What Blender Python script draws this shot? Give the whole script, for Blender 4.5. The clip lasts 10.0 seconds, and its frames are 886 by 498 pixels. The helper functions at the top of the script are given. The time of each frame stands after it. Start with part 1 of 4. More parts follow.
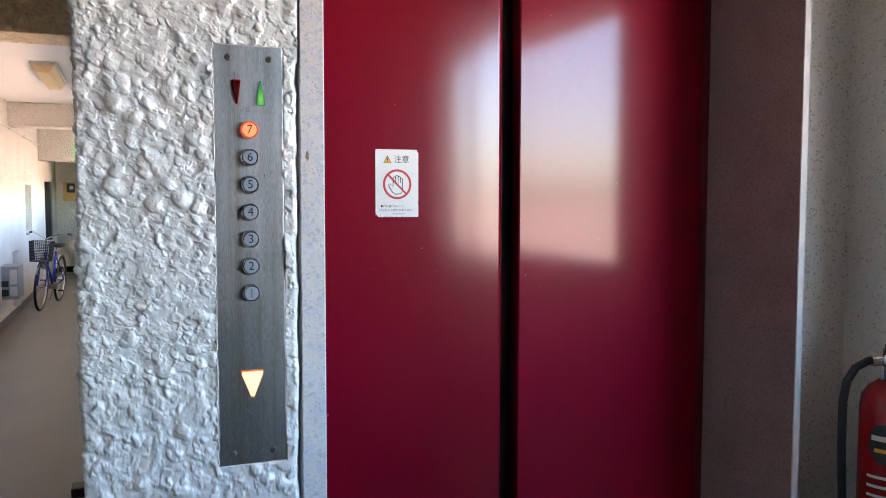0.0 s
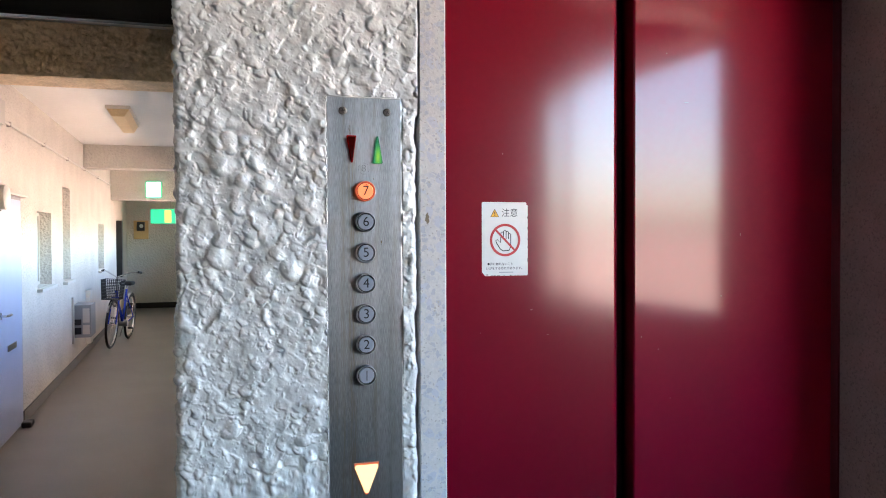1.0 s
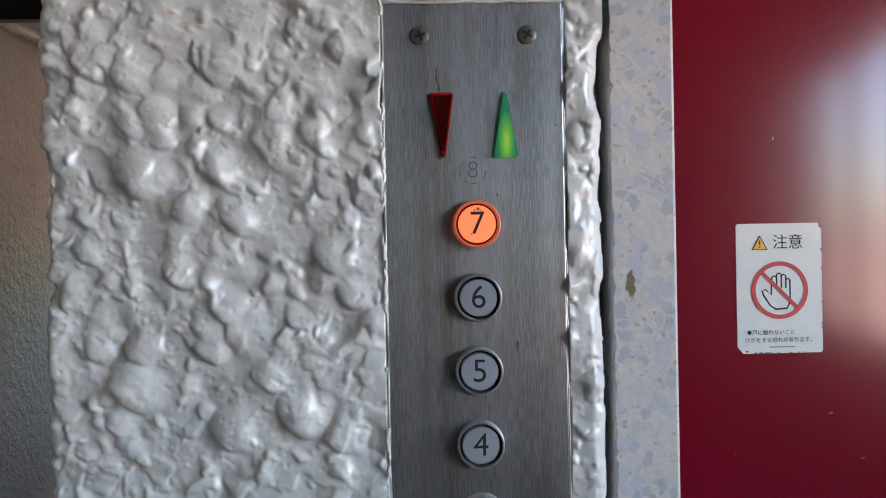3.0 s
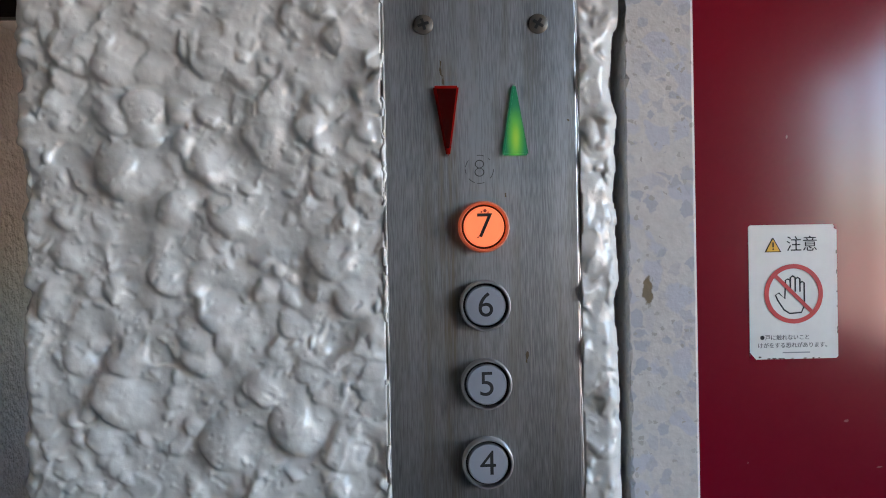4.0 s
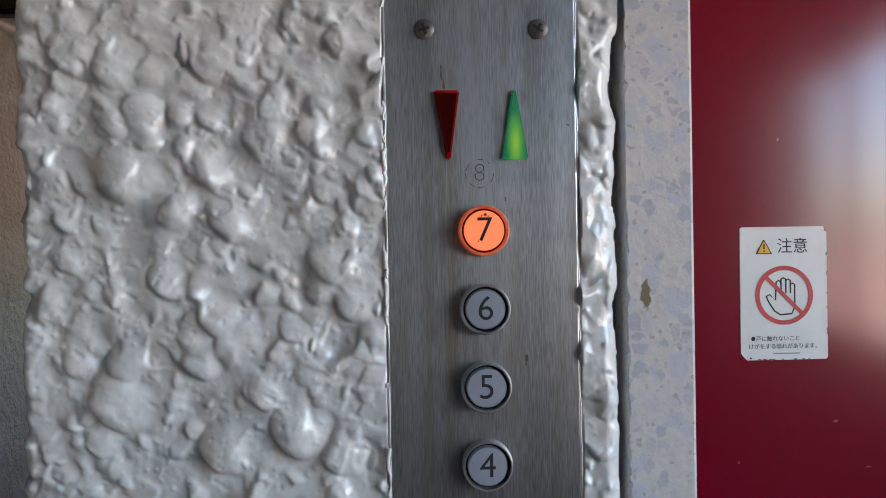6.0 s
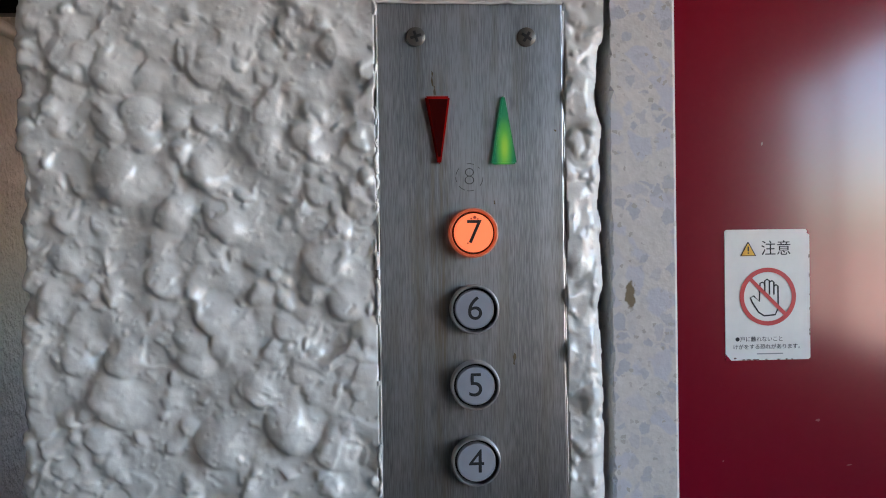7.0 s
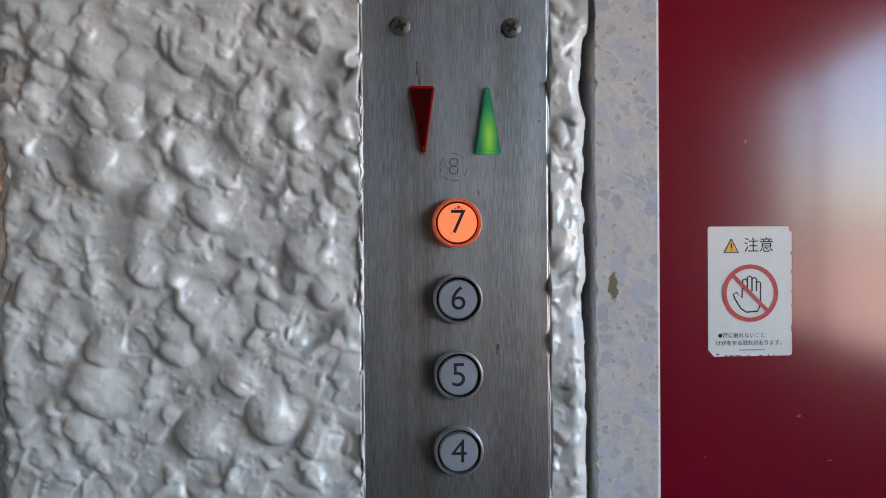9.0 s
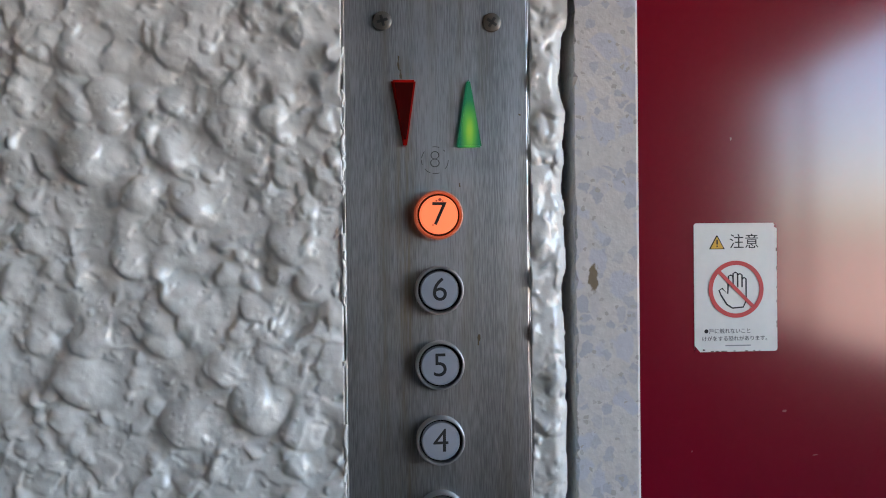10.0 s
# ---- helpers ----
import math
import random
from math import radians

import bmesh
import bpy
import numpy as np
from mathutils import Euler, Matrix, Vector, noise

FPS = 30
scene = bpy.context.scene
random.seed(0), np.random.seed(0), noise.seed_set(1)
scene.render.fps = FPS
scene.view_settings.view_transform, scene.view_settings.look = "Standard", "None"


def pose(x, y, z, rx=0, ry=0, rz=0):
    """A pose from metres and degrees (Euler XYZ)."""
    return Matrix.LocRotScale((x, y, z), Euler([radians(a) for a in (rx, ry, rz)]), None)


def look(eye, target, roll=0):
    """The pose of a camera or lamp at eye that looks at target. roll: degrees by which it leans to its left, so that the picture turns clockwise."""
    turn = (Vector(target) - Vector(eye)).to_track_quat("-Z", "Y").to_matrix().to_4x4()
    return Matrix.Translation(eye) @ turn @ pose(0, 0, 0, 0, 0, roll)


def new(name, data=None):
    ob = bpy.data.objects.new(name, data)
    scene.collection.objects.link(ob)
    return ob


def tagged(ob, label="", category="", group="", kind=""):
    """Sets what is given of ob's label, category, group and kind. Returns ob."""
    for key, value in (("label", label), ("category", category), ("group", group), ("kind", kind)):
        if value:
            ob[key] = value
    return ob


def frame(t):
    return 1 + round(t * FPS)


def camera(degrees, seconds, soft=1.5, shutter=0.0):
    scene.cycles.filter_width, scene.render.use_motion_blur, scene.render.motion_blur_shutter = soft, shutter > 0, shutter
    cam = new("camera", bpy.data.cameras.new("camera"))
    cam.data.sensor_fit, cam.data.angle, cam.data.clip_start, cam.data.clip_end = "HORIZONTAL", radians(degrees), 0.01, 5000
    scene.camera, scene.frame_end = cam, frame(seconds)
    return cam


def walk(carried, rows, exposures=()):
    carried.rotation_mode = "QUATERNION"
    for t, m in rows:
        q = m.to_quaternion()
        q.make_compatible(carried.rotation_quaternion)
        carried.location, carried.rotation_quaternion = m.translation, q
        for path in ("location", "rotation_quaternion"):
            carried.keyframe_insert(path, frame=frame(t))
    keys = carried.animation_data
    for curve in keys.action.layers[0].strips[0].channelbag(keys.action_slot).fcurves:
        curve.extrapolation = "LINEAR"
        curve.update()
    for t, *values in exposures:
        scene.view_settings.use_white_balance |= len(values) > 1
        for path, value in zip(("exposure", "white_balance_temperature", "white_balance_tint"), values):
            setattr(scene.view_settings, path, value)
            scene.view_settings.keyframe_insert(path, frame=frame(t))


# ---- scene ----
cam = camera(58.33, 10.0, soft=1.0)
PATH = [
    (0.0, -0.1549, -1.1192, 1.5396, -3.548, -0.085, -21.493),
    (0.5, -0.1724, -1.0763, 1.5458, -3.817, -0.468, -19.455),
    (1.0, -0.1995, -0.9543, 1.5822, -1.075, 0.228, -17.379),
    (1.5, -0.1059, -0.7244, 1.6184, -0.035, 0.464, -11.614),
    (2.0, -0.0339, -0.5554, 1.6306, 0.168, 0.490, -4.412),
    (2.5, -0.0316, -0.4573, 1.6240, -0.268, 1.129, -2.071),
    (4.0, -0.0326, -0.3796, 1.6266, -0.293, 1.025, -1.920),
    (4.5, -0.0326, -0.3742, 1.6268, -0.371, 0.976, -1.957),
    (5.0, -0.0323, -0.3714, 1.6264, -0.390, 1.026, -2.364),
    (5.5, -0.0369, -0.3748, 1.6279, -0.386, 1.017, -2.533),
    (7.0, -0.0396, -0.3917, 1.6294, -0.325, 0.741, -3.551),
    (7.5, -0.0418, -0.3944, 1.6304, -0.297, 0.708, -3.764),
    (8.0, -0.0453, -0.3995, 1.6321, -0.135, 0.665, -3.913),
    (8.5, -0.0414, -0.3970, 1.6302, -0.167, 0.489, -4.166),
    (9.0, -0.0385, -0.3917, 1.6246, -0.368, 0.382, -4.553),
    (9.5, -0.0366, -0.3939, 1.6215, -0.444, 0.290, -4.676),
    (10.0, -0.0327, -0.3971, 1.6195, -0.224, 0.541, -4.980),
]
EXPOSURE = 4.15  # stops in the closing view
GAIN = 0.5 ** EXPOSURE
walk(cam, [(t, pose(x, y, z, 90 + pitch, roll, yaw)) for t, x, y, z, pitch, roll, yaw in PATH],
     [(t, EXPOSURE + e, 6220, 15) for t, e in ((0.0, 0.6), (0.7, 0.58), (1.0, 0.52), (1.5, 0.36), (2.0, 0.16), (2.5, 0.02), (4.0, -0.22), (10.0, -0.22))])

# ---- sky, sun ----
world = bpy.data.worlds.new("sky")
scene.world = world
world.use_nodes = True
wn, wl = world.node_tree.nodes, world.node_tree.links
sky = wn.new("ShaderNodeTexSky")
sky.sky_type, sky.sun_disc = "NISHITA", False
sky.sun_elevation, sky.sun_rotation = radians(25), radians(-75)
sky.dust_density, sky.air_density, sky.ozone_density = 1.3, 1.0, 1.2
wn["Background"].inputs["Strength"].default_value = 0.15
wl.new(sky.outputs["Color"], wn["Background"].inputs["Color"])
sun = new("sun", bpy.data.lights.new("sun", "SUN"))
sun.data.energy, sun.data.angle, sun.data.color = 5.0, radians(0.6), (1.0, 0.81, 0.64)
sun.matrix_world = look((-40 * math.sin(radians(75)), 40 * math.cos(radians(75)), 40 * math.tan(radians(25))), (0, 0, 0))

# ---- materials ----
def mat(name, color, rough=0.5, metal=0.0, vary=0.12, scale=6.0, fine=80.0, bump=0.0, bump_scale=200.0, stretch=(1, 1, 1), coat=0.0):
    m = bpy.data.materials.new(name)
    m.use_nodes = True
    n, l = m.node_tree.nodes, m.node_tree.links
    b = n["Principled BSDF"]
    b.inputs["Metallic"].default_value = metal
    b.inputs["Coat Weight"].default_value, b.inputs["Coat Roughness"].default_value = coat, 0.09
    co = n.new("ShaderNodeTexCoord")
    mp = n.new("ShaderNodeMapping")
    mp.inputs["Scale"].default_value = stretch
    l.new(co.outputs["Object"], mp.inputs["Vector"])
    a = n.new("ShaderNodeTexNoise")
    a.inputs["Scale"].default_value, a.inputs["Detail"].default_value = scale, 4
    f = n.new("ShaderNodeTexNoise")
    f.inputs["Scale"].default_value, f.inputs["Detail"].default_value = fine, 5
    l.new(mp.outputs["Vector"], a.inputs["Vector"])
    l.new(mp.outputs["Vector"], f.inputs["Vector"])
    s = n.new("ShaderNodeMath")
    s.operation = "ADD"
    l.new(a.outputs["Fac"], s.inputs[0])
    l.new(f.outputs["Fac"], s.inputs[1])
    r = n.new("ShaderNodeValToRGB")
    c = Vector(color)
    r.color_ramp.elements[0].position, r.color_ramp.elements[1].position = 0.3, 0.7
    r.color_ramp.elements[0].color = (*(c * (1 - vary)), 1)
    r.color_ramp.elements[1].color = (*(c * (1 + vary)), 1)
    h = n.new("ShaderNodeMath")
    h.operation = "MULTIPLY"
    h.inputs[1].default_value = 0.5
    l.new(s.outputs[0], h.inputs[0])
    l.new(h.outputs[0], r.inputs["Fac"])
    l.new(r.outputs["Color"], b.inputs["Base Color"])
    q = n.new("ShaderNodeMapRange")
    q.inputs["To Min"].default_value, q.inputs["To Max"].default_value = max(0.02, rough * 0.8), min(1, rough * 1.2)
    l.new(f.outputs["Fac"], q.inputs["Value"])
    l.new(q.outputs["Result"], b.inputs["Roughness"])
    if bump:
        g = n.new("ShaderNodeTexNoise")
        g.inputs["Scale"].default_value, g.inputs["Detail"].default_value = bump_scale, 4
        l.new(mp.outputs["Vector"], g.inputs["Vector"])
        u = n.new("ShaderNodeBump")
        u.inputs["Strength"].default_value, u.inputs["Distance"].default_value = 1.0, bump
        l.new(g.outputs["Fac"], u.inputs["Height"])
        l.new(u.outputs["Normal"], b.inputs["Normal"])
    return m


def glow(name, color, strength, base=(0.1, 0.1, 0.1)):
    m = bpy.data.materials.new(name)
    m.use_nodes = True
    b = m.node_tree.nodes["Principled BSDF"]
    b.inputs["Base Color"].default_value = (*base, 1)
    b.inputs["Roughness"].default_value = 0.3
    b.inputs["Emission Color"].default_value = (*color, 1)
    b.inputs["Emission Strength"].default_value = strength
    return m


STUCCO = mat("painted_stucco", (0.58, 0.578, 0.555), 0.40, vary=0.06, scale=9, fine=140, bump=0.00014, bump_scale=330, coat=0.6)
STUCCO.node_tree.nodes["Principled BSDF"].inputs["Coat Roughness"].default_value = 0.07
STEEL = mat("brushed_steel", (0.43, 0.447, 0.465), 0.35, 1.0, vary=0.27, scale=30, fine=1500, bump=0.000022, bump_scale=1500, stretch=(1, 1, 0.07))
for k_ in STEEL.node_tree.nodes:
    if k_.bl_idname == "ShaderNodeValToRGB":
        k_.color_ramp.elements[0].position, k_.color_ramp.elements[1].position = 0.42, 0.58
STEEL.node_tree.nodes["Principled BSDF"].inputs["Anisotropic"].default_value = 0.5
def streaked(m, color):
    """Faint vertical drip stains on brushed steel."""
    n, l = m.node_tree.nodes, m.node_tree.links
    b = n["Principled BSDF"]
    old = b.inputs["Base Color"].links[0].from_socket
    co, mp, nz, rp = n.new("ShaderNodeTexCoord"), n.new("ShaderNodeMapping"), n.new("ShaderNodeTexNoise"), n.new("ShaderNodeMapRange")
    mp.inputs["Scale"].default_value = (1, 1, 0.07)
    l.new(co.outputs["Object"], mp.inputs["Vector"])
    nz.inputs["Scale"].default_value, nz.inputs["Detail"].default_value = 130, 3
    l.new(mp.outputs["Vector"], nz.inputs["Vector"])
    rp.inputs["From Min"].default_value, rp.inputs["From Max"].default_value, rp.inputs["To Max"].default_value = 0.52, 0.74, 0.55
    l.new(nz.outputs["Fac"], rp.inputs["Value"])
    mix = n.new("ShaderNodeMix")
    mix.data_type = "RGBA"
    for k_ in mix.inputs:
        if k_.type == "RGBA":
            k_.default_value = (*color, 1)
            if k_.name == "A":
                l.new(old, k_)
    l.new(rp.outputs[0], mix.inputs["Factor"])
    for o_ in mix.outputs:
        if o_.type == "RGBA":
            l.new(o_, b.inputs["Base Color"])


streaked(STEEL, (0.30, 0.265, 0.20))


def run_stain(m, x, width, top, color, amount):
    """A long brown run of old drips down the plate, round x and below top."""
    n, l = m.node_tree.nodes, m.node_tree.links
    b = n["Principled BSDF"]
    old = b.inputs["Base Color"].links[0].from_socket
    co, sp, mp, nz = n.new("ShaderNodeTexCoord"), n.new("ShaderNodeSeparateXYZ"), n.new("ShaderNodeMapping"), n.new("ShaderNodeTexNoise")
    l.new(co.outputs["Object"], sp.inputs[0])
    mp.inputs["Scale"].default_value = (1, 1, 0.05)
    l.new(co.outputs["Object"], mp.inputs["Vector"])
    nz.inputs["Scale"].default_value, nz.inputs["Detail"].default_value = 420, 4
    l.new(mp.outputs["Vector"], nz.inputs["Vector"])

    def node(op, a, c, d=0.0):
        k = n.new("ShaderNodeMath")
        k.operation = op
        for i, v in enumerate((a, c, d)):
            if isinstance(v, float):
                k.inputs[i].default_value = v
            else:
                l.new(v, k.inputs[i])
        return k.outputs[0]

    off = node("ABSOLUTE", node("SUBTRACT", sp.outputs["X"], float(x)), 0.0)
    band = node("MULTIPLY_ADD", off, -1.0 / width, 1.0)
    fall = node("MULTIPLY", node("SUBTRACT", float(top), sp.outputs["Z"]), 60.0)
    ink = node("MULTIPLY", node("MINIMUM", node("MAXIMUM", band, 0.0), 0.7), node("MINIMUM", node("MAXIMUM", fall, 0.0), 1.0))
    grit = node("MINIMUM", node("MAXIMUM", node("MULTIPLY_ADD", nz.outputs["Fac"], 4.0, -1.5), 0.0), 1.0)
    mix = n.new("ShaderNodeMix")
    mix.data_type = "RGBA"
    l.new(node("MULTIPLY", node("MULTIPLY", ink, grit), float(amount)), mix.inputs["Factor"])
    for k_ in mix.inputs:
        if k_.type == "RGBA":
            k_.default_value = (*color, 1)
            if k_.name == "A":
                l.new(old, k_)
    for o_ in mix.outputs:
        if o_.type == "RGBA":
            l.new(o_, b.inputs["Base Color"])


run_stain(STEEL, -0.0172, 0.0065, 1.722, (0.34, 0.28, 0.18), 0.9)
run_stain(STEEL, -0.0285, 0.0048, 1.66, (0.36, 0.32, 0.25), 0.8)
run_stain(STEEL, 0.0300, 0.0035, 1.50, (0.27, 0.26, 0.23), 0.6)
STONE = mat("cast_stone", (0.545, 0.52, 0.495), 0.35, vary=0.12, scale=30, fine=300, bump=0.0003, bump_scale=300)
def chipped(m, chip, size, lo, hi):
    """Lays angular cells of another colour over a material: stone chips, and the shade in plaster pits."""
    n, l = m.node_tree.nodes, m.node_tree.links
    b = n["Principled BSDF"]
    old = b.inputs["Base Color"].links[0].from_socket
    co = n.new("ShaderNodeTexCoord")
    wob = n.new("ShaderNodeTexNoise")
    wob.inputs["Scale"].default_value = size * 1.6
    add = n.new("ShaderNodeVectorMath")
    add.operation = "MULTIPLY_ADD"
    add.inputs[1].default_value = (0.6 / size,) * 3
    l.new(co.outputs["Object"], wob.inputs["Vector"])
    l.new(wob.outputs["Color"], add.inputs[0])
    l.new(co.outputs["Object"], add.inputs[2])
    v = n.new("ShaderNodeTexVoronoi")
    v.inputs["Scale"].default_value, v.inputs["Randomness"].default_value = size, 1.0
    l.new(add.outputs[0], v.inputs["Vector"])
    e = n.new("ShaderNodeTexVoronoi")
    e.feature = "DISTANCE_TO_EDGE"
    e.inputs["Scale"].default_value = size
    l.new(add.outputs[0], e.inputs["Vector"])
    pick = n.new("ShaderNodeSeparateColor")
    l.new(v.outputs["Color"], pick.inputs[0])
    on = n.new("ShaderNodeMapRange")
    on.inputs["From Min"].default_value, on.inputs["From Max"].default_value = lo, hi
    l.new(pick.outputs[0], on.inputs["Value"])
    edge = n.new("ShaderNodeMapRange")
    edge.inputs["From Min"].default_value, edge.inputs["From Max"].default_value = 0.05, 0.14
    l.new(e.outputs["Distance"], edge.inputs["Value"])
    mul = n.new("ShaderNodeMath")
    mul.operation = "MULTIPLY"
    l.new(on.outputs[0], mul.inputs[0])
    l.new(edge.outputs[0], mul.inputs[1])
    mix = n.new("ShaderNodeMix")
    mix.data_type = "RGBA"
    mix.inputs["B"].default_value = (*chip, 1)
    for s_ in mix.inputs:
        if s_.name == "A" and s_.type == "RGBA":
            l.new(old, s_)
        if s_.name == "B" and s_.type == "RGBA":
            s_.default_value = (*chip, 1)
    l.new(mul.outputs[0], mix.inputs["Factor"])
    for o_ in mix.outputs:
        if o_.type == "RGBA":
            l.new(o_, b.inputs["Base Color"])
    return m


STONE = chipped(STONE, (0.47, 0.475, 0.52), 75, 0.35, 0.75)
STONE = chipped(STONE, (0.40, 0.405, 0.44), 150, 0.62, 0.85)
STONE = chipped(STONE, (0.38, 0.36, 0.33), 420, 0.90, 0.97)
BROWNSTONE = mat("brown_stone", (0.245, 0.20, 0.182), 0.45, vary=0.2, scale=12, fine=160, bump=0.0004, bump_scale=250)
# near leaf: the door's red darkened to match its shade, with a rougher coat
SOFTRED = mat("red_dimmed_rough_gloss_paint", (0.170, 0.0009, 0.012), 0.35, vary=0.06, scale=3, fine=60, bump=0.0002, bump_scale=12, coat=1.0)
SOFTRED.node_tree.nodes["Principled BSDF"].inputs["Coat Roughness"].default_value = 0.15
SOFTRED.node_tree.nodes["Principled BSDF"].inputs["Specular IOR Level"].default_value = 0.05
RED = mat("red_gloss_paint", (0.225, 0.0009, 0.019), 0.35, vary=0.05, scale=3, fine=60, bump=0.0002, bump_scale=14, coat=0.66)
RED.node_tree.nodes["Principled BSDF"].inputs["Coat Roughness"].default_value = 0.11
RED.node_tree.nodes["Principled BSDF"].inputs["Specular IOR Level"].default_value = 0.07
BROWNSTONE = chipped(BROWNSTONE, (0.17, 0.135, 0.125), 180, 0.6, 0.8)
def spotted(m, centre, radius, color):
    """One ragged stain on a material, round a point of the object."""
    n, l = m.node_tree.nodes, m.node_tree.links
    b = n["Principled BSDF"]
    old = b.inputs["Base Color"].links[0].from_socket
    co, d, nz = n.new("ShaderNodeTexCoord"), n.new("ShaderNodeVectorMath"), n.new("ShaderNodeTexNoise")
    mp = n.new("ShaderNodeMapping")
    mp.inputs["Scale"].default_value = (1.5, 1, 0.6)
    mp.inputs["Location"].default_value = (-1.5 * centre[0], -centre[1], -0.6 * centre[2])
    l.new(co.outputs["Object"], mp.inputs["Vector"])
    d.operation = "LENGTH"
    l.new(mp.outputs["Vector"], d.inputs[0])
    nz.inputs["Scale"].default_value, nz.inputs["Detail"].default_value = 260, 6
    l.new(co.outputs["Object"], nz.inputs["Vector"])
    k = n.new("ShaderNodeMath")
    k.operation = "MULTIPLY_ADD"
    k.inputs[1].default_value, k.inputs[2].default_value = -1 / radius, 0.75
    l.new(d.outputs["Value"], k.inputs[0])
    s_ = n.new("ShaderNodeMath")
    s_.operation = "ADD"
    l.new(k.outputs[0], s_.inputs[0])
    l.new(nz.outputs["Fac"], s_.inputs[1])
    g = n.new("ShaderNodeMapRange")
    g.inputs["From Min"].default_value, g.inputs["From Max"].default_value = 0.62, 0.78
    l.new(s_.outputs[0], g.inputs["Value"])
    mix = n.new("ShaderNodeMix")
    mix.data_type = "RGBA"
    for k_ in mix.inputs:
        if k_.type == "RGBA":
            k_.default_value = (*color, 1)
            if k_.name == "A":
                l.new(old, k_)
    l.new(g.outputs[0], mix.inputs["Factor"])
    for o_ in mix.outputs:
        if o_.type == "RGBA":
            l.new(o_, b.inputs["Base Color"])
    return m


STONE = spotted(STONE, (0.0822, 0.012, 1.602), 0.007, (0.17, 0.13, 0.08))
DARKRED = mat("dark_red_paint", (0.10, 0.006, 0.014), 0.3, vary=0.1)
CREAM = mat("cream_sprayed_plaster", (0.58, 0.535, 0.465), 0.75, vary=0.14, scale=2.5, fine=55, bump=0.022, bump_scale=36)
TAN = mat("tan_rough_plaster", (0.74, 0.585, 0.39), 0.85, vary=0.25, scale=5, fine=60, bump=0.03, bump_scale=18)
# grey of the unseen hall surfaces, chosen for how much light they throw back
HALLGREY = mat("unseen_hall_grey", (0.30, 0.30, 0.295), 0.7, vary=0.1, scale=2, fine=40, bump=0.004, bump_scale=40)
# pits are flat darker flecks, the shade inside them put into the colour
HALLWALL = chipped(mat("white_plaster_shaded_pits", (0.64, 0.645, 0.61), 0.6, vary=0.08, scale=4, fine=60, bump=0.004, bump_scale=45), (0.34, 0.325, 0.27), 210, 0.80, 0.95)
CEIL = mat("white_ceiling_paint", (0.74, 0.72, 0.68), 0.8, vary=0.05, scale=1.5, fine=40, bump=0.002, bump_scale=60)
FLOOR = mat("grey_floor_coating", (0.185, 0.168, 0.148), 0.5, vary=0.14, scale=1.6, fine=30, bump=0.001, bump_scale=90)
SKIRT = mat("grey_skirting_paint", (0.17, 0.17, 0.17), 0.6)
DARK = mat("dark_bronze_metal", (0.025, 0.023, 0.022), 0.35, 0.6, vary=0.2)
BLACK = mat("black_rubber", (0.012, 0.012, 0.013), 0.5)
BLUEDOOR = mat("pale_blue_steel_paint", (0.36, 0.41, 0.56), 0.4, vary=0.05)
BEIGE = mat("beige_enamel", (0.55, 0.52, 0.45), 0.4, vary=0.06)
CHROME = mat("chrome", (0.7, 0.7, 0.7), 0.15, 1.0, vary=0.05)
GRILLE = mat("grey_grille", (0.25, 0.26, 0.27), 0.5, 0.4)
WHITE = mat("white_film", (0.68, 0.68, 0.65), 0.45, vary=0.05, scale=20, fine=100)
INK = mat("dark_ink", (0.012, 0.012, 0.013), 0.8)
SIGNRED = mat("sign_red", (0.50, 0.03, 0.03), 0.5)
SIGNYEL = mat("sign_yellow", (0.75, 0.40, 0.03), 0.5)
SCREW = mat("tarnished_screw", (0.11, 0.10, 0.088), 0.42, 0.5)
LENS = mat("grey_button_plastic", (0.27, 0.29, 0.33), 0.3, vary=0.06, scale=60)
LIT = glow("lit_orange_button", (1.0, 0.21, 0.085), 1.1 * GAIN, (0.5, 0.15, 0.05))
# also makes button 7's steel rim glow, for the orange light falling on it
LITRING = glow("orange_glow_edge", (0.9, 0.12, 0.035), 0.28 * GAIN, (0.4, 0.15, 0.08))
AMBER = glow("lit_call_button", (1.0, 0.50, 0.20), 1.6 * GAIN, (0.6, 0.4, 0.2))
GREENLIT = glow("green_arrow_lens", (0.10, 0.75, 0.10), 0.30 * GAIN, (0.01, 0.07, 0.03))
gn, gl = GREENLIT.node_tree.nodes, GREENLIT.node_tree.links
gc, gd, gr = gn.new("ShaderNodeTexCoord"), gn.new("ShaderNodeVectorMath"), gn.new("ShaderNodeValToRGB")
gd.operation = "LENGTH"
gm = gn.new("ShaderNodeMapping")
gm.inputs["Scale"].default_value = (215, 0, 62)
gm.inputs["Location"].default_value = (-0.0156 * 215, 0, -1.6768 * 62)
gl.new(gc.outputs["Object"], gm.inputs["Vector"])
gl.new(gm.outputs["Vector"], gd.inputs[0])
gl.new(gd.outputs["Value"], gr.inputs["Fac"])
gr.color_ramp.elements[0].color, gr.color_ramp.elements[1].color = (0.50, 0.80, 0.05, 1), (0.02, 0.19, 0.09, 1)
gr.color_ramp.elements.new(0.5).color = (0.14, 0.50, 0.06, 1)
gl.new(gr.outputs["Color"], gn["Principled BSDF"].inputs["Emission Color"])
gn["Principled BSDF"].inputs["Emission Strength"].default_value = 0.62 * GAIN
DARKLENS = mat("dark_red_lens_face", (0.035, 0.001, 0.001), 0.12)
REDLENS = mat("red_arrow_lens", (0.30, 0.006, 0.004), 0.12)
GLASS = mat("frosted_glass", (0.60, 0.68, 0.67), 0.25, vary=0.02)
OAKBOX = mat("ochre_plywood", (0.55, 0.36, 0.15), 0.6)
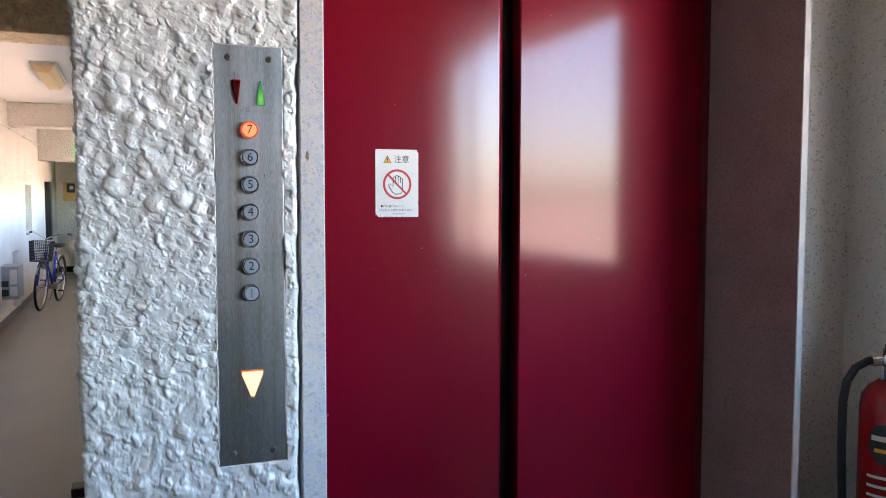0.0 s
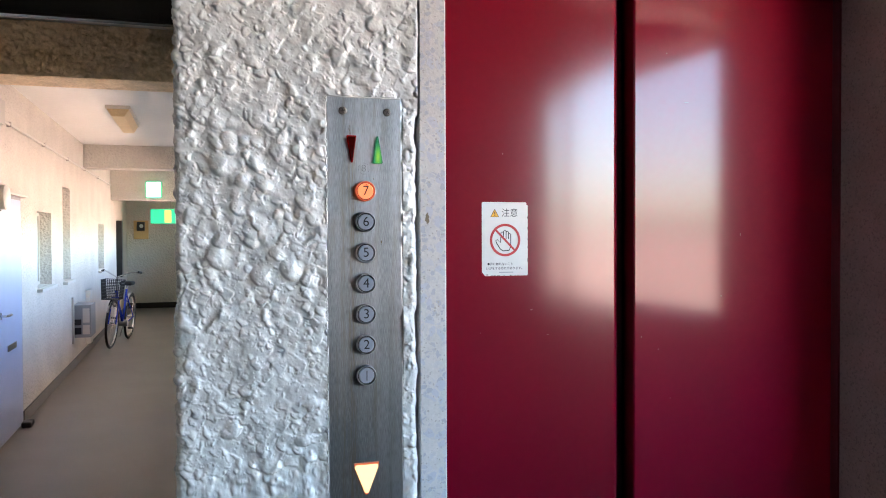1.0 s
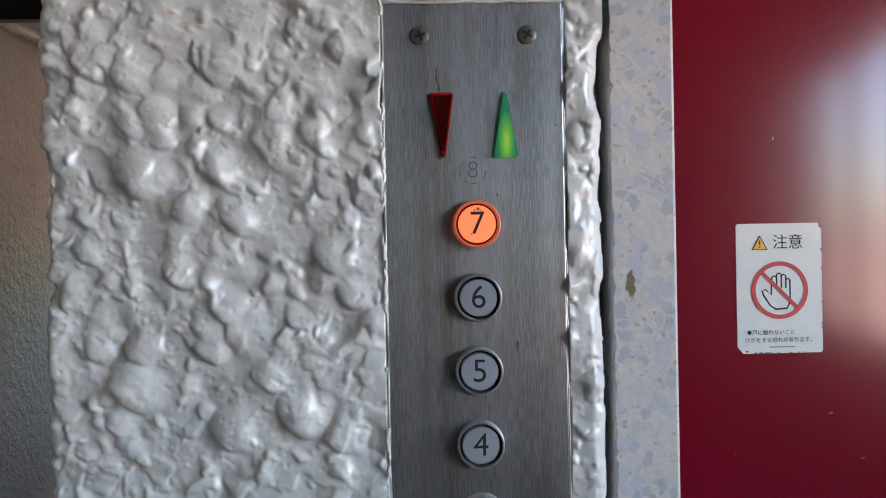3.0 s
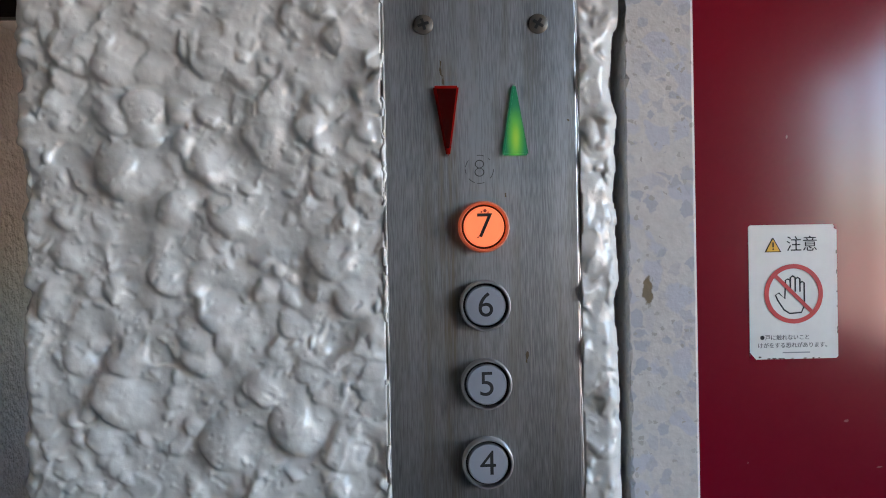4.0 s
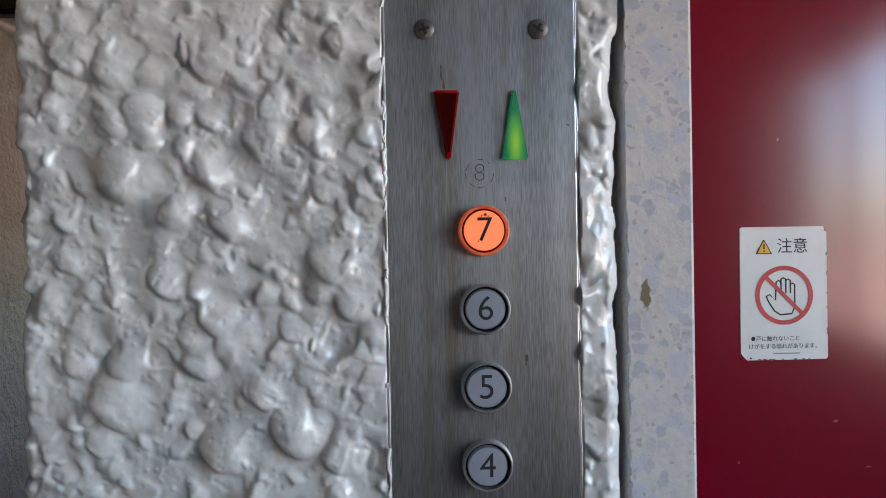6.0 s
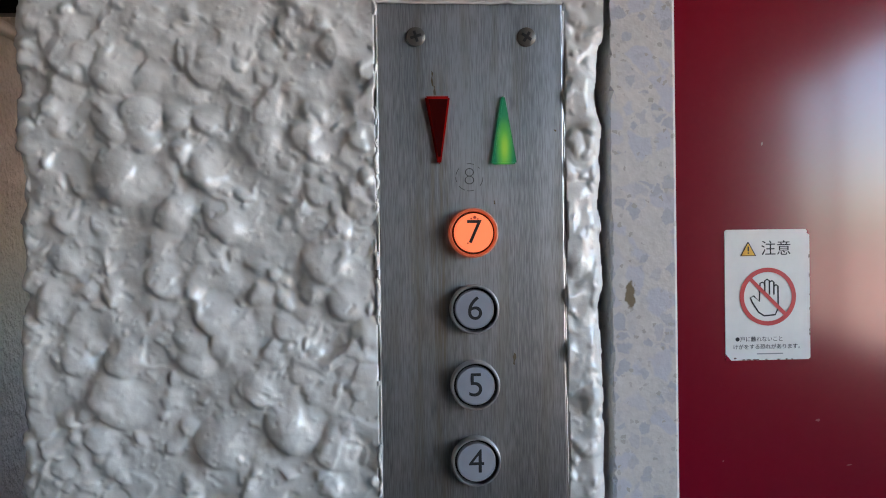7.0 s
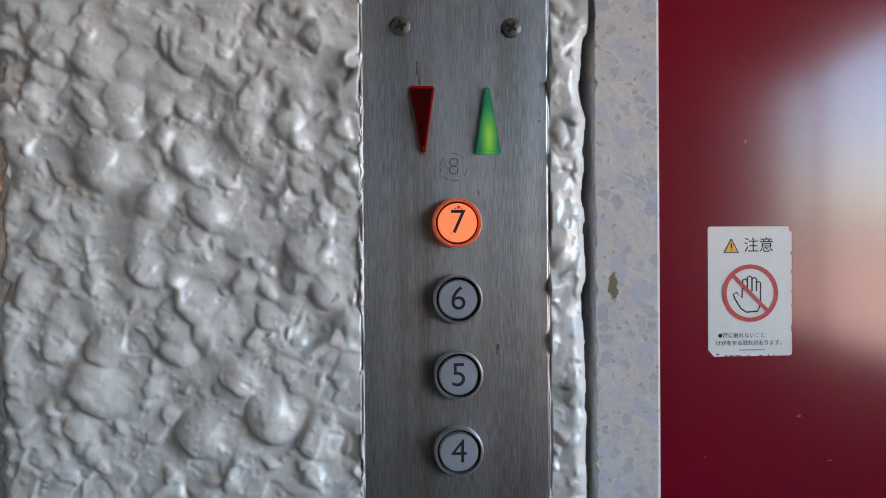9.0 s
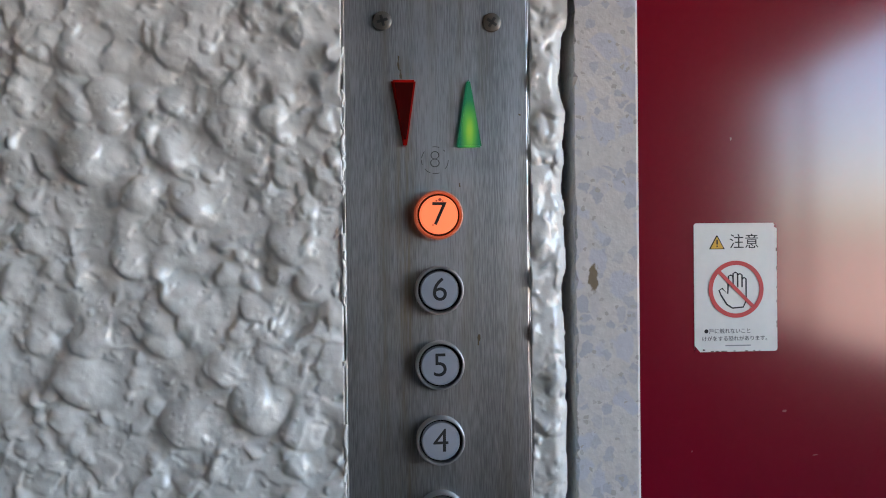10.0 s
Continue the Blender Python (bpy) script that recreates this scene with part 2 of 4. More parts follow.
BIKEBLUE = mat("bicycle_blue", (0.02, 0.05, 0.42), 0.25)
EXTRED = mat("extinguisher_red", (0.27, 0.008, 0.008), 0.25, vary=0.05)
# ground colour raised to peach: the glowing haze near the horizon is in it
GROUND = mat("hazy_peach_ground", (0.70, 0.52, 0.39), 0.9, scale=0.02, fine=0.3)
BOARD = mat("grey_steel_board", (0.47, 0.44, 0.385), 0.45, vary=0.06)


# ---- builders ----
def bm_box(x0, x1, y0, y1, z0, z1, bevel=0.0, bm=None):
    bm = bm or bmesh.new()
    made = bmesh.ops.create_cube(bm, size=1, matrix=Matrix.LocRotScale(((x0 + x1) / 2, (y0 + y1) / 2, (z0 + z1) / 2), None, (x1 - x0, y1 - y0, z1 - z0)))
    if bevel:
        edges = {e for v in made["verts"] for e in v.link_edges}
        bmesh.ops.bevel(bm, geom=list(edges), offset=bevel, segments=2, affect="EDGES", profile=0.6)
    return bm


def bm_cyl(p, q, r, r2=None, seg=20, bm=None, cap=True):
    bm = bm or bmesh.new()
    p, q = Vector(p), Vector(q)
    m = Matrix.Translation((p + q) / 2) @ (q - p).to_track_quat("Z", "Y").to_matrix().to_4x4()
    bmesh.ops.create_cone(bm, cap_ends=cap, segments=seg, radius1=r, radius2=r if r2 is None else r2, depth=(q - p).length, matrix=m)
    return bm


def bm_lathe(profile, seg=32, m=Matrix()):
    """Turns (radius, height) pairs round the local z axis."""
    bm = bmesh.new()
    rings = [[bm.verts.new(m @ Vector((r * math.cos(2 * math.pi * i / seg), r * math.sin(2 * math.pi * i / seg), h))) for i in range(seg)] for r, h in profile]
    for a, b in zip(rings, rings[1:]):
        for i in range(seg):
            bm.faces.new((a[i], a[(i + 1) % seg], b[(i + 1) % seg], b[i]))
    for ring, flip in ((rings[0], True), (rings[-1], False)):
        bm.faces.new(ring[::-1] if flip else ring)
    return bm


def bm_prism(points, y0, y1, bevel=0.0):
    """A flat outline of (x, z) points, thick from y0 (front) to y1."""
    bm = bmesh.new()
    f = bm.faces.new([bm.verts.new((x, y1, z)) for x, z in points])
    got = bmesh.ops.extrude_face_region(bm, geom=[f])
    for v in got["geom"]:
        if isinstance(v, bmesh.types.BMVert):
            v.co.y = y0
    bmesh.ops.recalc_face_normals(bm, faces=bm.faces)
    if bevel:
        bmesh.ops.bevel(bm, geom=[e for e in bm.edges], offset=bevel, segments=2, affect="EDGES")
    return bm


def tube(points, r, seg=8):
    """A round bar along a line of points."""
    bm = bmesh.new()
    pts = [Vector(p) for p in points]
    up, rings = None, []
    for i, p in enumerate(pts):
        way = (pts[min(i + 1, len(pts) - 1)] - pts[max(i - 1, 0)]).normalized()
        up = way.orthogonal() if up is None else up - way * up.dot(way)
        up = (up if up.length > 1e-9 else way.orthogonal()).normalized()
        side = way.cross(up)
        rings.append([bm.verts.new(p + r * (math.cos(2 * math.pi * k / seg) * up + math.sin(2 * math.pi * k / seg) * side)) for k in range(seg)])
    for a, b in zip(rings, rings[1:]):
        for k in range(seg):
            bm.faces.new((a[k], a[(k + 1) % seg], b[(k + 1) % seg], b[k]))
    bm.faces.new(rings[0][::-1]), bm.faces.new(rings[-1])
    return bm


def mesh_of(bm, name, material, smooth=False):
    me = bpy.data.meshes.new(name)
    bmesh.ops.recalc_face_normals(bm, faces=bm.faces)
    bm.to_mesh(me)
    bm.free()
    me.materials.append(material)
    if smooth:
        me.shade_smooth()
        me.set_sharp_from_angle(angle=radians(40))
    return me


def part(name, bm, material, parent, label="", smooth=False):
    ob = new(name, mesh_of(bm, name, material, smooth))
    ob.parent = parent
    return tagged(ob, label) if label else ob


def solid(name, bm, material, label="", category="", kind="", smooth=False, group=""):
    return tagged(new(name, mesh_of(bm, name, material, smooth)), label, category, group, kind)


def thing(name, label, category, at=(0, 0, 0), group="", kind=""):
    ob = new(name)
    ob.location = at
    ob.empty_display_size = 0.05
    return tagged(ob, label, category, group, kind)


def lettering(name, text, size, m, material, parent, depth=0.0002, thin=0.0):
    """Flat letters in the built-in font, centred on m."""
    cu = bpy.data.curves.new(name, "FONT")
    cu.offset = -size * thin
    cu.body, cu.size, cu.extrude, cu.align_x, cu.align_y = text, size, depth, "CENTER", "CENTER"
    ob = bpy.data.objects.new(name, cu)
    scene.collection.objects.link(ob)
    me = bpy.data.meshes.new_from_object(ob.evaluated_get(bpy.context.evaluated_depsgraph_get()))
    bpy.data.objects.remove(ob)
    me.materials.clear()
    me.materials.append(material)
    got = new(name, me)
    got.parent = parent
    got.matrix_local = m
    return got


def grain(u, v, seed):
    """Smooth lattice noise, -1 to 1, over arrays."""
    table = np.random.RandomState(seed).rand(64, 64) * 2 - 1
    i, j = np.floor(u).astype(int), np.floor(v).astype(int)
    a, b = u - i, v - j
    a, b = a * a * a * (a * (a * 6 - 15) + 10), b * b * b * (b * (b * 6 - 15) + 10)
    g = lambda p, q: table[p % 64, q % 64]
    return (g(i, j) * (1 - a) + g(i + 1, j) * a) * (1 - b) + (g(i, j + 1) * (1 - a) + g(i + 1, j + 1) * a) * b


# ---- setting ----
WALL_X, CEIL_Z = -1.595, 2.79
floor = solid("floor", bm_box(-1.9, 1.62, -5.3, 17.8, -0.2, 0.0), FLOOR, "worn grey-brown coated concrete floor", "floor", "structure")
ceiling = solid("ceiling", bm_box(-1.9, 1.62, -5.3, 17.8, CEIL_Z, CEIL_Z + 0.25), CEIL, "white painted concrete ceiling", "ceiling", "structure")
# added panel, out of view, that dims bounce and reflections from above
solid("hall_ceiling", bm_box(-1.59, 1.395, -5.04, -0.04, CEIL_Z - 0.06, CEIL_Z - 0.004), HALLGREY, "added unseen grey panel under the hall ceiling, set for bounce light", "ceiling", "structure")
solid("ground", bm_box(-3000, 3000, -3000, 3000, -14.5, -14), GROUND, "distant ground far below the building, coloured peach for bright haze", "ground", "structure")


def wall_with_holes(name, x0, x1, y0, y1, z0, z1, holes, material, label):
    """A wall along y, with holes (y0, y1, z0, z1) that go through it, in order along y."""
    bm = bmesh.new()
    at = y0
    for a, b, c, d in holes:
        bm_box(x0, x1, at, a, z0, z1, bm=bm)
        if c > z0:
            bm_box(x0, x1, a, b, z0, c, bm=bm)
        if d < z1:
            bm_box(x0, x1, a, b, d, z1, bm=bm)
        at = b
    bm_box(x0, x1, at, y1, z0, z1, bm=bm)
    return solid(name, bm, material, label, "wall", "structure")


WINDOWS = [(7.20, 7.98, 1.09, 1.81), (8.72, 9.27, 1.07, 2.13), (12.1, 12.9, 1.05, 1.76)]
DOOR = (5.48, 6.44, 0.0, 1.90)
wall_with_holes("wall_west", WALL_X - 0.25, WALL_X, -5.05, 17.4, 0, CEIL_Z, [DOOR] + WINDOWS, CREAM, "cream sprayed plaster wall of the corridor")
solid("wall_north", bm_box(-1.9, 0.3, 17.4, 17.65, 0, CEIL_Z), CREAM, "cream plaster wall closing the corridor", "wall", "structure")
# unseen back wall; its grey sets the fill light and reflections
south = bmesh.new()
for x0, x1, z0, z1 in ((-1.9, -1.4, 0, CEIL_Z), (1.1, 1.62, 0, CEIL_Z), (-1.4, 1.1, 0, CEIL_Z)):
    bm_box(x0, x1, -5.3, -5.05, z0, z1, bm=south)
solid("wall_south", south, HALLGREY, "unseen wall behind the hall, its grey set for bounce light", "wall", "structure")
HALL_X, HALL_WINDOW = 1.40, (-1.86, -0.26, 1.290, 2.24)
wall_with_holes("wall_east", HALL_X, HALL_X + 0.2, -5.05, 3.6, 0, CEIL_Z, [HALL_WINDOW], HALLWALL, "white pitted plaster wall with an open window in the lift hall")
wall_with_holes("corridor_parapet", 0.02, 0.2, 3.9, 17.4, 0, CEIL_Z, [(4.2, 10.3, 1.42, 1.90), (10.8, 15.5, 1.42, 1.90)], CREAM, "cream corridor parapet with wide openings to the sky")
solid("shaft_back_wall", bm_box(-0.05, 1.62, 3.6, 3.9, 0, CEIL_Z), CREAM, "plain plaster wall behind the lift shaft", "wall", "structure")
solid("shaft_side_wall", bm_box(-0.19, -0.05, 0.24, 3.9, 0, CEIL_Z), STUCCO, "grey painted side wall of the lift shaft", "wall", "structure")
# added behind the stucco sheet to keep door light out of the joint
solid("wall_core", bm_box(-0.188, 0.0722, 0.040, 0.238, 0, CEIL_Z), STUCCO, "added unseen block inside the lift front wall that stops light leaking", "wall", "structure")
solid("shaft_inner_wall", bm_box(-0.05, 1.40, 0.75, 0.9, 0, CEIL_Z), DARK, "dark inner wall of the lift shaft", "wall", "structure")
solid("wall_lift_side", bm_box(1.1725, 1.40, 0.257, 0.52, 0, CEIL_Z), HALLWALL, "white pitted plaster wall beside the lift", "wall", "structure")
solid("wall_above_lift", bm_box(0.066, 1.40, 0.262, 0.52, 2.25, CEIL_Z), STUCCO, "grey painted wall above the lift door", "wall", "structure")
for k, (y, z0, z1, m, n) in enumerate(((4.0, 2.48, CEIL_Z, TAN, "tan rough plaster beam across the corridor"), (10.5, 2.48, CEIL_Z, CREAM, "cream beam across the corridor"), (14.05, 2.20, CEIL_Z, CREAM, "deep cream beam across the corridor"))):
    solid("ceiling_beam", bm_box(WALL_X, 0.02, y, y + 0.35, z0, z1, 0.012), m, n, "beam", "structure")
# rough lumps on the face of the tan beam
bx, bz = np.meshgrid(np.arange(WALL_X, 0.02, 0.007), np.arange(2.482, CEIL_Z, 0.007))
bh = 0.010 * grain(bx / 0.035, bz / 0.03, 31) + 0.006 * np.tanh(4 * grain(bx / 0.022, bz / 0.018, 32)) + 0.003 * grain(bx / 0.010, bz / 0.010, 33)
bi = np.arange(bx.size).reshape(bx.shape)
beam_me = bpy.data.meshes.new("beam_face")
beam_me.from_pydata(np.stack([bx, 3.984 - bh, bz], -1).reshape(-1, 3).tolist(), [], np.stack([bi[:-1, :-1], bi[:-1, 1:], bi[1:, 1:], bi[1:, :-1]], -1).reshape(-1, 4).tolist())
beam_me.materials.append(TAN)
beam_me.shade_smooth()
tagged(new("beam_facing", beam_me), "lumpy tan plaster facing of the corridor beam", "beam", kind="structure")
solid("baseboard", bm_box(WALL_X, WALL_X + 0.012, -5.05, 5.44, 0, 0.10), SKIRT, "dark grey painted skirting", "baseboard", "structure")
solid("baseboard", bm_box(WALL_X, WALL_X + 0.012, 6.48, 17.4, 0, 0.10), SKIRT, "dark grey painted skirting", "baseboard", "structure")
solid("baseboard", bm_box(WALL_X + 0.012, 0.02, 17.388, 17.4, 0, 0.12), DARK, "dark skirting at the corridor end", "baseboard", "structure")


# ---- lift wall: thick sprayed stucco with real lumps ----
PANEL = (-0.0464, 0.0455, 1.1692, 1.7483)


# the boldest lumps of the plaster: place along the wall, height over the floor, radius (mm)
BOLD = [(-170, 1664, 15), (-188, 1660, 9), (-175, 1690, 11), (-198, 1642, 8), (-192, 1720, 16), (-174, 1714, 13), (-130, 1718, 14),
        (-130, 1690, 8), (-145, 1693, 8), (-100, 1683, 7), (-77, 1676, 8), (-77, 1656, 8), (-130, 1665, 10), (-122, 1640, 14),
        (-127, 1595, 14), (-171, 1575, 11), (-175, 1555, 16), (-183, 1537, 9), (-127, 1533, 13), (-90, 1541, 15), (-75, 1620, 13),
        (-64, 1601, 11), (-92, 1590, 9), (-151, 1613, 10), (-193, 1575, 9), (-138, 1575, 10), (-106, 1560, 10), (-69, 1529, 12)]


def stucco_height(u, z):
    """Lumps in metres over the run u along the wall and the height z: smooth domes, steep at the low end where the plaster sagged."""
    rng = np.random.RandomState(11)
    p0, q0 = 0.8 * u - 0.6 * z, 0.6 * u + 0.8 * z
    wu = u + 0.0024 * grain(p0 / 0.021, q0 / 0.021, 1) + 0.0020 * grain(p0 / 0.0085, q0 / 0.0085, 2) + 0.0008 * grain(q0 / 0.004, p0 / 0.004, 16)
    wz = z + 0.0024 * grain(q0 / 0.021 + 9, p0 / 0.021 + 5, 3) + 0.0020 * grain(q0 / 0.0085 + 3, p0 / 0.0085, 4) + 0.0008 * grain(p0 / 0.004, q0 / 0.004, 17)
    pw, qw = 0.5 * wu + 0.87 * wz, 0.87 * wu - 0.5 * wz
    h = 0.0014 * grain(p0 / 0.035, q0 / 0.035, 5) + 0.0011 * grain(pw / 0.014, qw / 0.014, 6)
    h += 0.0006 * np.tanh(5 * grain(pw / 0.024 + 7, qw / 0.024, 21)) + 0.0007 * np.tanh(4 * grain(qw / 0.012, pw / 0.012 + 4, 22))
    field = [(a / 1000, b / 1000, c / 1000, 0.33, -2.35) for a, b, c in BOLD]
    for n, lo, hi, edge, tall in ((560, 0.0065, 0.0130, 0.10, 0.30), (2300, 0.0034, 0.0072, 0.10, 0.38), (5600, 0.0015, 0.0036, 0.10, 0.40), (1900, 0.0018, 0.0042, -0.165, 0.42)):
        for _ in range(n):
            field.append((rng.uniform(-0.30, edge), rng.uniform(0.80, 2.22), lo + (hi - lo) * rng.rand() ** 1.6, tall * rng.uniform(0.35, 1.15), -2.35 + rng.normal(0, 0.6)))
    lumps = np.zeros_like(u)
    for at, (cu, cz, r, tall, lean) in enumerate(field):
        i0, i1 = np.searchsorted(z[:, 0], (cz - 1.6 * r, cz + 1.6 * r))
        j0, j1 = np.searchsorted(u[0], (cu - 1.6 * r, cu + 1.6 * r))
        if i1 <= i0 or j1 <= j0:
            continue
        k = rng.uniform(0.6, 1.0)
        loose = 0.35 if at < len(BOLD) else 1.0
        du = u[i0:i1, j0:j1] - cu + loose * (wu[i0:i1, j0:j1] - u[i0:i1, j0:j1])
        dz = z[i0:i1, j0:j1] - cz + loose * (wz[i0:i1, j0:j1] - z[i0:i1, j0:j1])
        a, b = du * math.cos(lean) + dz * math.sin(lean), -du * math.sin(lean) + dz * math.cos(lean)
        d = np.sqrt((a / k) ** 2 + b ** 2) / r
        c = np.where(d > 1e-6, a / (d * r * k + 1e-9), 0)
        d = d / (1.08 - 0.22 * c)
        dome = np.clip(1 - d * d, 0, 1) ** np.clip(1.2 - 0.82 * c, 0.36, 2.1)
        lumps[i0:i1, j0:j1] = np.maximum(lumps[i0:i1, j0:j1], tall * r * dome * (1 + 0.5 * c * np.clip(d, 0, 1))) + 0.12 * tall * r * dome
    lumps[1:-1, 1:-1] = (lumps[1:-1, 1:-1] * 2 + lumps[:-2, 1:-1] + lumps[2:, 1:-1] + lumps[1:-1, :-2] + lumps[1:-1, 2:]) / 6
    pimple = 0.0005 * np.clip(grain(p0 / 0.0030, q0 / 0.0030, 14) - 0.72, 0, 1) / 0.28
    pits = -0.0007 * np.clip(grain(q0 / 0.0040, p0 / 0.0040, 15) - 0.74, 0, 1) / 0.26
    return h + np.tanh(lumps / 0.009) * 0.009 + pimple + pits + 0.00030 * grain(wu / 0.0055, wz / 0.0055, 7) + 0.00010 * grain(p0 / 0.0022, q0 / 0.0022, 8)


def stucco_wall():
    us = np.concatenate([np.arange(-0.42, -0.27, 0.006), np.arange(-0.27, 0.0675, 0.00075)])
    zs = np.concatenate([np.arange(0.0, 0.95, 0.02), np.arange(0.95, 1.30, 0.0016), np.arange(1.30, 1.92, 0.00075), np.arange(1.92, 2.10, 0.0018), np.arange(2.10, CEIL_Z + 0.01, 0.01)])
    u, z = np.meshgrid(us, zs)
    h = stucco_height(u, z)
    rad, edge = 0.006, -0.2195
    turn = np.clip((edge + rad - u) / rad, 0, math.pi / 2)
    x0 = np.where(turn > 0, edge + rad - rad * np.sin(turn), u)
    y0 = rad * (1 - np.cos(turn)) + np.clip(edge + rad - u - rad * math.pi / 2, 0, None)
    nx, ny = -np.sin(turn), -np.cos(turn)
    # sinks behind the steel plate and falls off at the joint with the stone
    x0e, x1e, z0e, z1e = PANEL
    wob = 0.0006 * grain(z / 0.02, u / 0.02, 8)
    behind = (u > x0e - 0.0012 + wob) & (u < x1e + 0.0008 + wob) & (z > z0e - 0.001) & (z < z1e + 0.001 + wob)
    h = np.where(behind, -0.012, h)
    end = 0.0645 + 0.0095 * np.clip((z - 1.729) / 0.010, 0, 1) + 0.0022 * grain(z / 0.03, z * 0, 9) + 0.0008 * grain(z / 0.008, z * 0, 10)
    h = np.where((u > end), -0.035, h - 0.006 * np.clip((u - end + 0.008) / 0.008, 0, 1) ** 2)
    co = np.stack([x0 + nx * h, y0 + ny * h, z], -1).reshape(-1, 3)
    rows, cols = u.shape
    i = np.arange(rows * cols).reshape(rows, cols)
    faces = np.stack([i[:-1, :-1], i[:-1, 1:], i[1:, 1:], i[1:, :-1]], -1).reshape(-1, 4)
    me = bpy.data.meshes.new("stucco")
    me.from_pydata(co.tolist(), [], faces.tolist())
    me.materials.append(STUCCO)
    me.shade_smooth()
    ob = new("wall_lift_front", me)
    return tagged(ob, "thick lumpy sprayed stucco wall in glossy grey-white paint", "wall", kind="structure")


stucco_wall()

# paint crust along the plate's edges
rb = random.Random(3)
for x, lo_, hi_ in ((PANEL[0] - 0.0003, PANEL[2], PANEL[3]), (PANEL[1] + 0.0003, PANEL[2], PANEL[3])):
    z, line = lo_, []
    while z < hi_:
        line.append((x + rb.uniform(-0.0003, 0.0003), 0.0006 + rb.uniform(-0.0005, 0.0004), z))
        z += rb.uniform(0.003, 0.009)
    solid("paint_crust", tube(line, 0.00055), STUCCO, "thin ragged line of dried paint beside the plate", "paint", "structure", True)
solid("paint_crust", tube([(PANEL[0] + 0.004 * k, -0.0004 + rb.uniform(-0.0004, 0.0004), PANEL[3] + 0.0006 + rb.uniform(-0.0004, 0.0006)) for k in range(24)], 0.0008), STUCCO, "thin ragged line of dried paint above the plate", "paint", "structure", True)

for k in range(46):
    side = PANEL[0] - 0.0011
    z = rb.uniform(PANEL[2], PANEL[3] - 0.004)
    line = [(side + rb.uniform(-0.0007, 0.0005), -0.0004 - rb.uniform(0, 0.0008), z + 0.0022 * j) for j in range(rb.randint(2, 8))]
    solid("paint_crust", tube(line, rb.uniform(0.0005, 0.0011)), STUCCO, "crumb of dried paint beside the plate", "paint", "structure", True)

# stone surround of the lift
STONE_Y = 0.012
def worn_jamb(x0, x1, y0, y1, z1):
    """An upright stone whose near arris is chipped along its whole height."""
    rng, bm, rows = random.Random(17), bmesh.new(), []
    z = 0.0
    while z < z1:
        chip = 0.0006 + 0.0016 * rng.random() ** 3
        rows.append([bm.verts.new(c) for c in ((x0, y1, z), (x0 + rng.uniform(0, 0.0004), y0 + chip, z), (x0 + chip * rng.uniform(0.6, 1.2), y0, z), (x1 - 0.0017, y0, z), (x1, y0 + 0.0017, z), (x1, y1, z))])
        z = z + rng.uniform(0.002, 0.006) if 1.0 < z < 2.05 else z + 0.05
    for a, b in zip(rows, rows[1:]):
        for i in range(6):
            bm.faces.new((a[i], a[(i + 1) % 6], b[(i + 1) % 6], b[i]))
    bm.faces.new(rows[0][::-1]), bm.faces.new(rows[-1])
    return bm


solid("stone_jamb", worn_jamb(0.0725, 0.1075, STONE_Y, 0.30, 2.25), STONE, "grey cast stone door jamb with chipped edge and brown stain", "door jamb", "structure")
solid("stone_jamb", bm_box(1.155, 1.1725, 0.164, 0.450, 0, 2.25, 0.001), BROWNSTONE, "brown speckled stone door jamb", "door jamb", "structure")
# jamb's front face given a paler colour for the skylight on it
solid("jamb_edging", bm_box(1.1555, 1.1720, 0.160, 0.1638, 0, 2.25, 0.0008), STUCCO, "front edge of the stone jamb, coloured pale for the light it catches", "trim", "structure")
solid("door_frame_return", bm_box(1.151, 1.1725, 0.4505, 0.4715, 0, 2.12, 0.001), DARKRED, "dark red painted steel return beside the lift door", "door frame", "structure")
solid("stone_lintel", bm_box(0.1075, 1.155, 0.18, 0.40, 2.10, 2.25, 0.0012), STONE, "grey cast stone lintel over the lift door", "lintel", "structure")


# ---- lift door: two glossy red leaves ----
def leaf(prof, thick):
    """A sheet-steel leaf with the plan outline prof along its face."""
    back = [(x, y + thick) for x, y in prof[::-1]]
    ring_ = prof + back
    bm = bmesh.new()
    low = [bm.verts.new((a, b, 0.01)) for a, b in ring_]
    high = [bm.verts.new((a, b, 2.12)) for a, b in ring_]
    n = len(ring_)
    for i in range(n):
        bm.faces.new((low[i], low[(i + 1) % n], high[(i + 1) % n], high[i]))
    bm.faces.new(low[::-1])
    bm.faces.new(high)
    return bm


FACE_Y = 0.4146
near_leaf = [(-0.02, FACE_Y), (0.20, FACE_Y), (0.40, FACE_Y), (0.574, FACE_Y)]
near_leaf += [(0.574 + 0.016 * math.sin(a), FACE_Y + 0.022 * (1 - math.cos(a))) for a in np.linspace(0.2, 1.5, 8)]
far_leaf = [(0.655, FACE_Y + 0.12), (0.655, 0.4760), (0.658, 0.4730), (0.90, 0.473), (1.30, 0.473)]
lift_door = thing("lift_door", "closed crimson gloss-painted two-leaf steel lift door", "lift door", (0.6, 0.43, 0.01))
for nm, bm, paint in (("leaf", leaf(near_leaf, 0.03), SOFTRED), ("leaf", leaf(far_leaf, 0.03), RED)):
    ob = part(nm, bm, paint, lift_door, smooth=True)
    ob.location = (-0.6, -0.43, -0.01)
# black strip that closes the back of the groove
ob = part("rubber_seal", bm_box(0.585, 0.665, 0.52, 0.53, 0.01, 2.12), BLACK, lift_door, "black strip deep in the groove between the leaves")
ob.location = (-0.6, -0.43, -0.01)
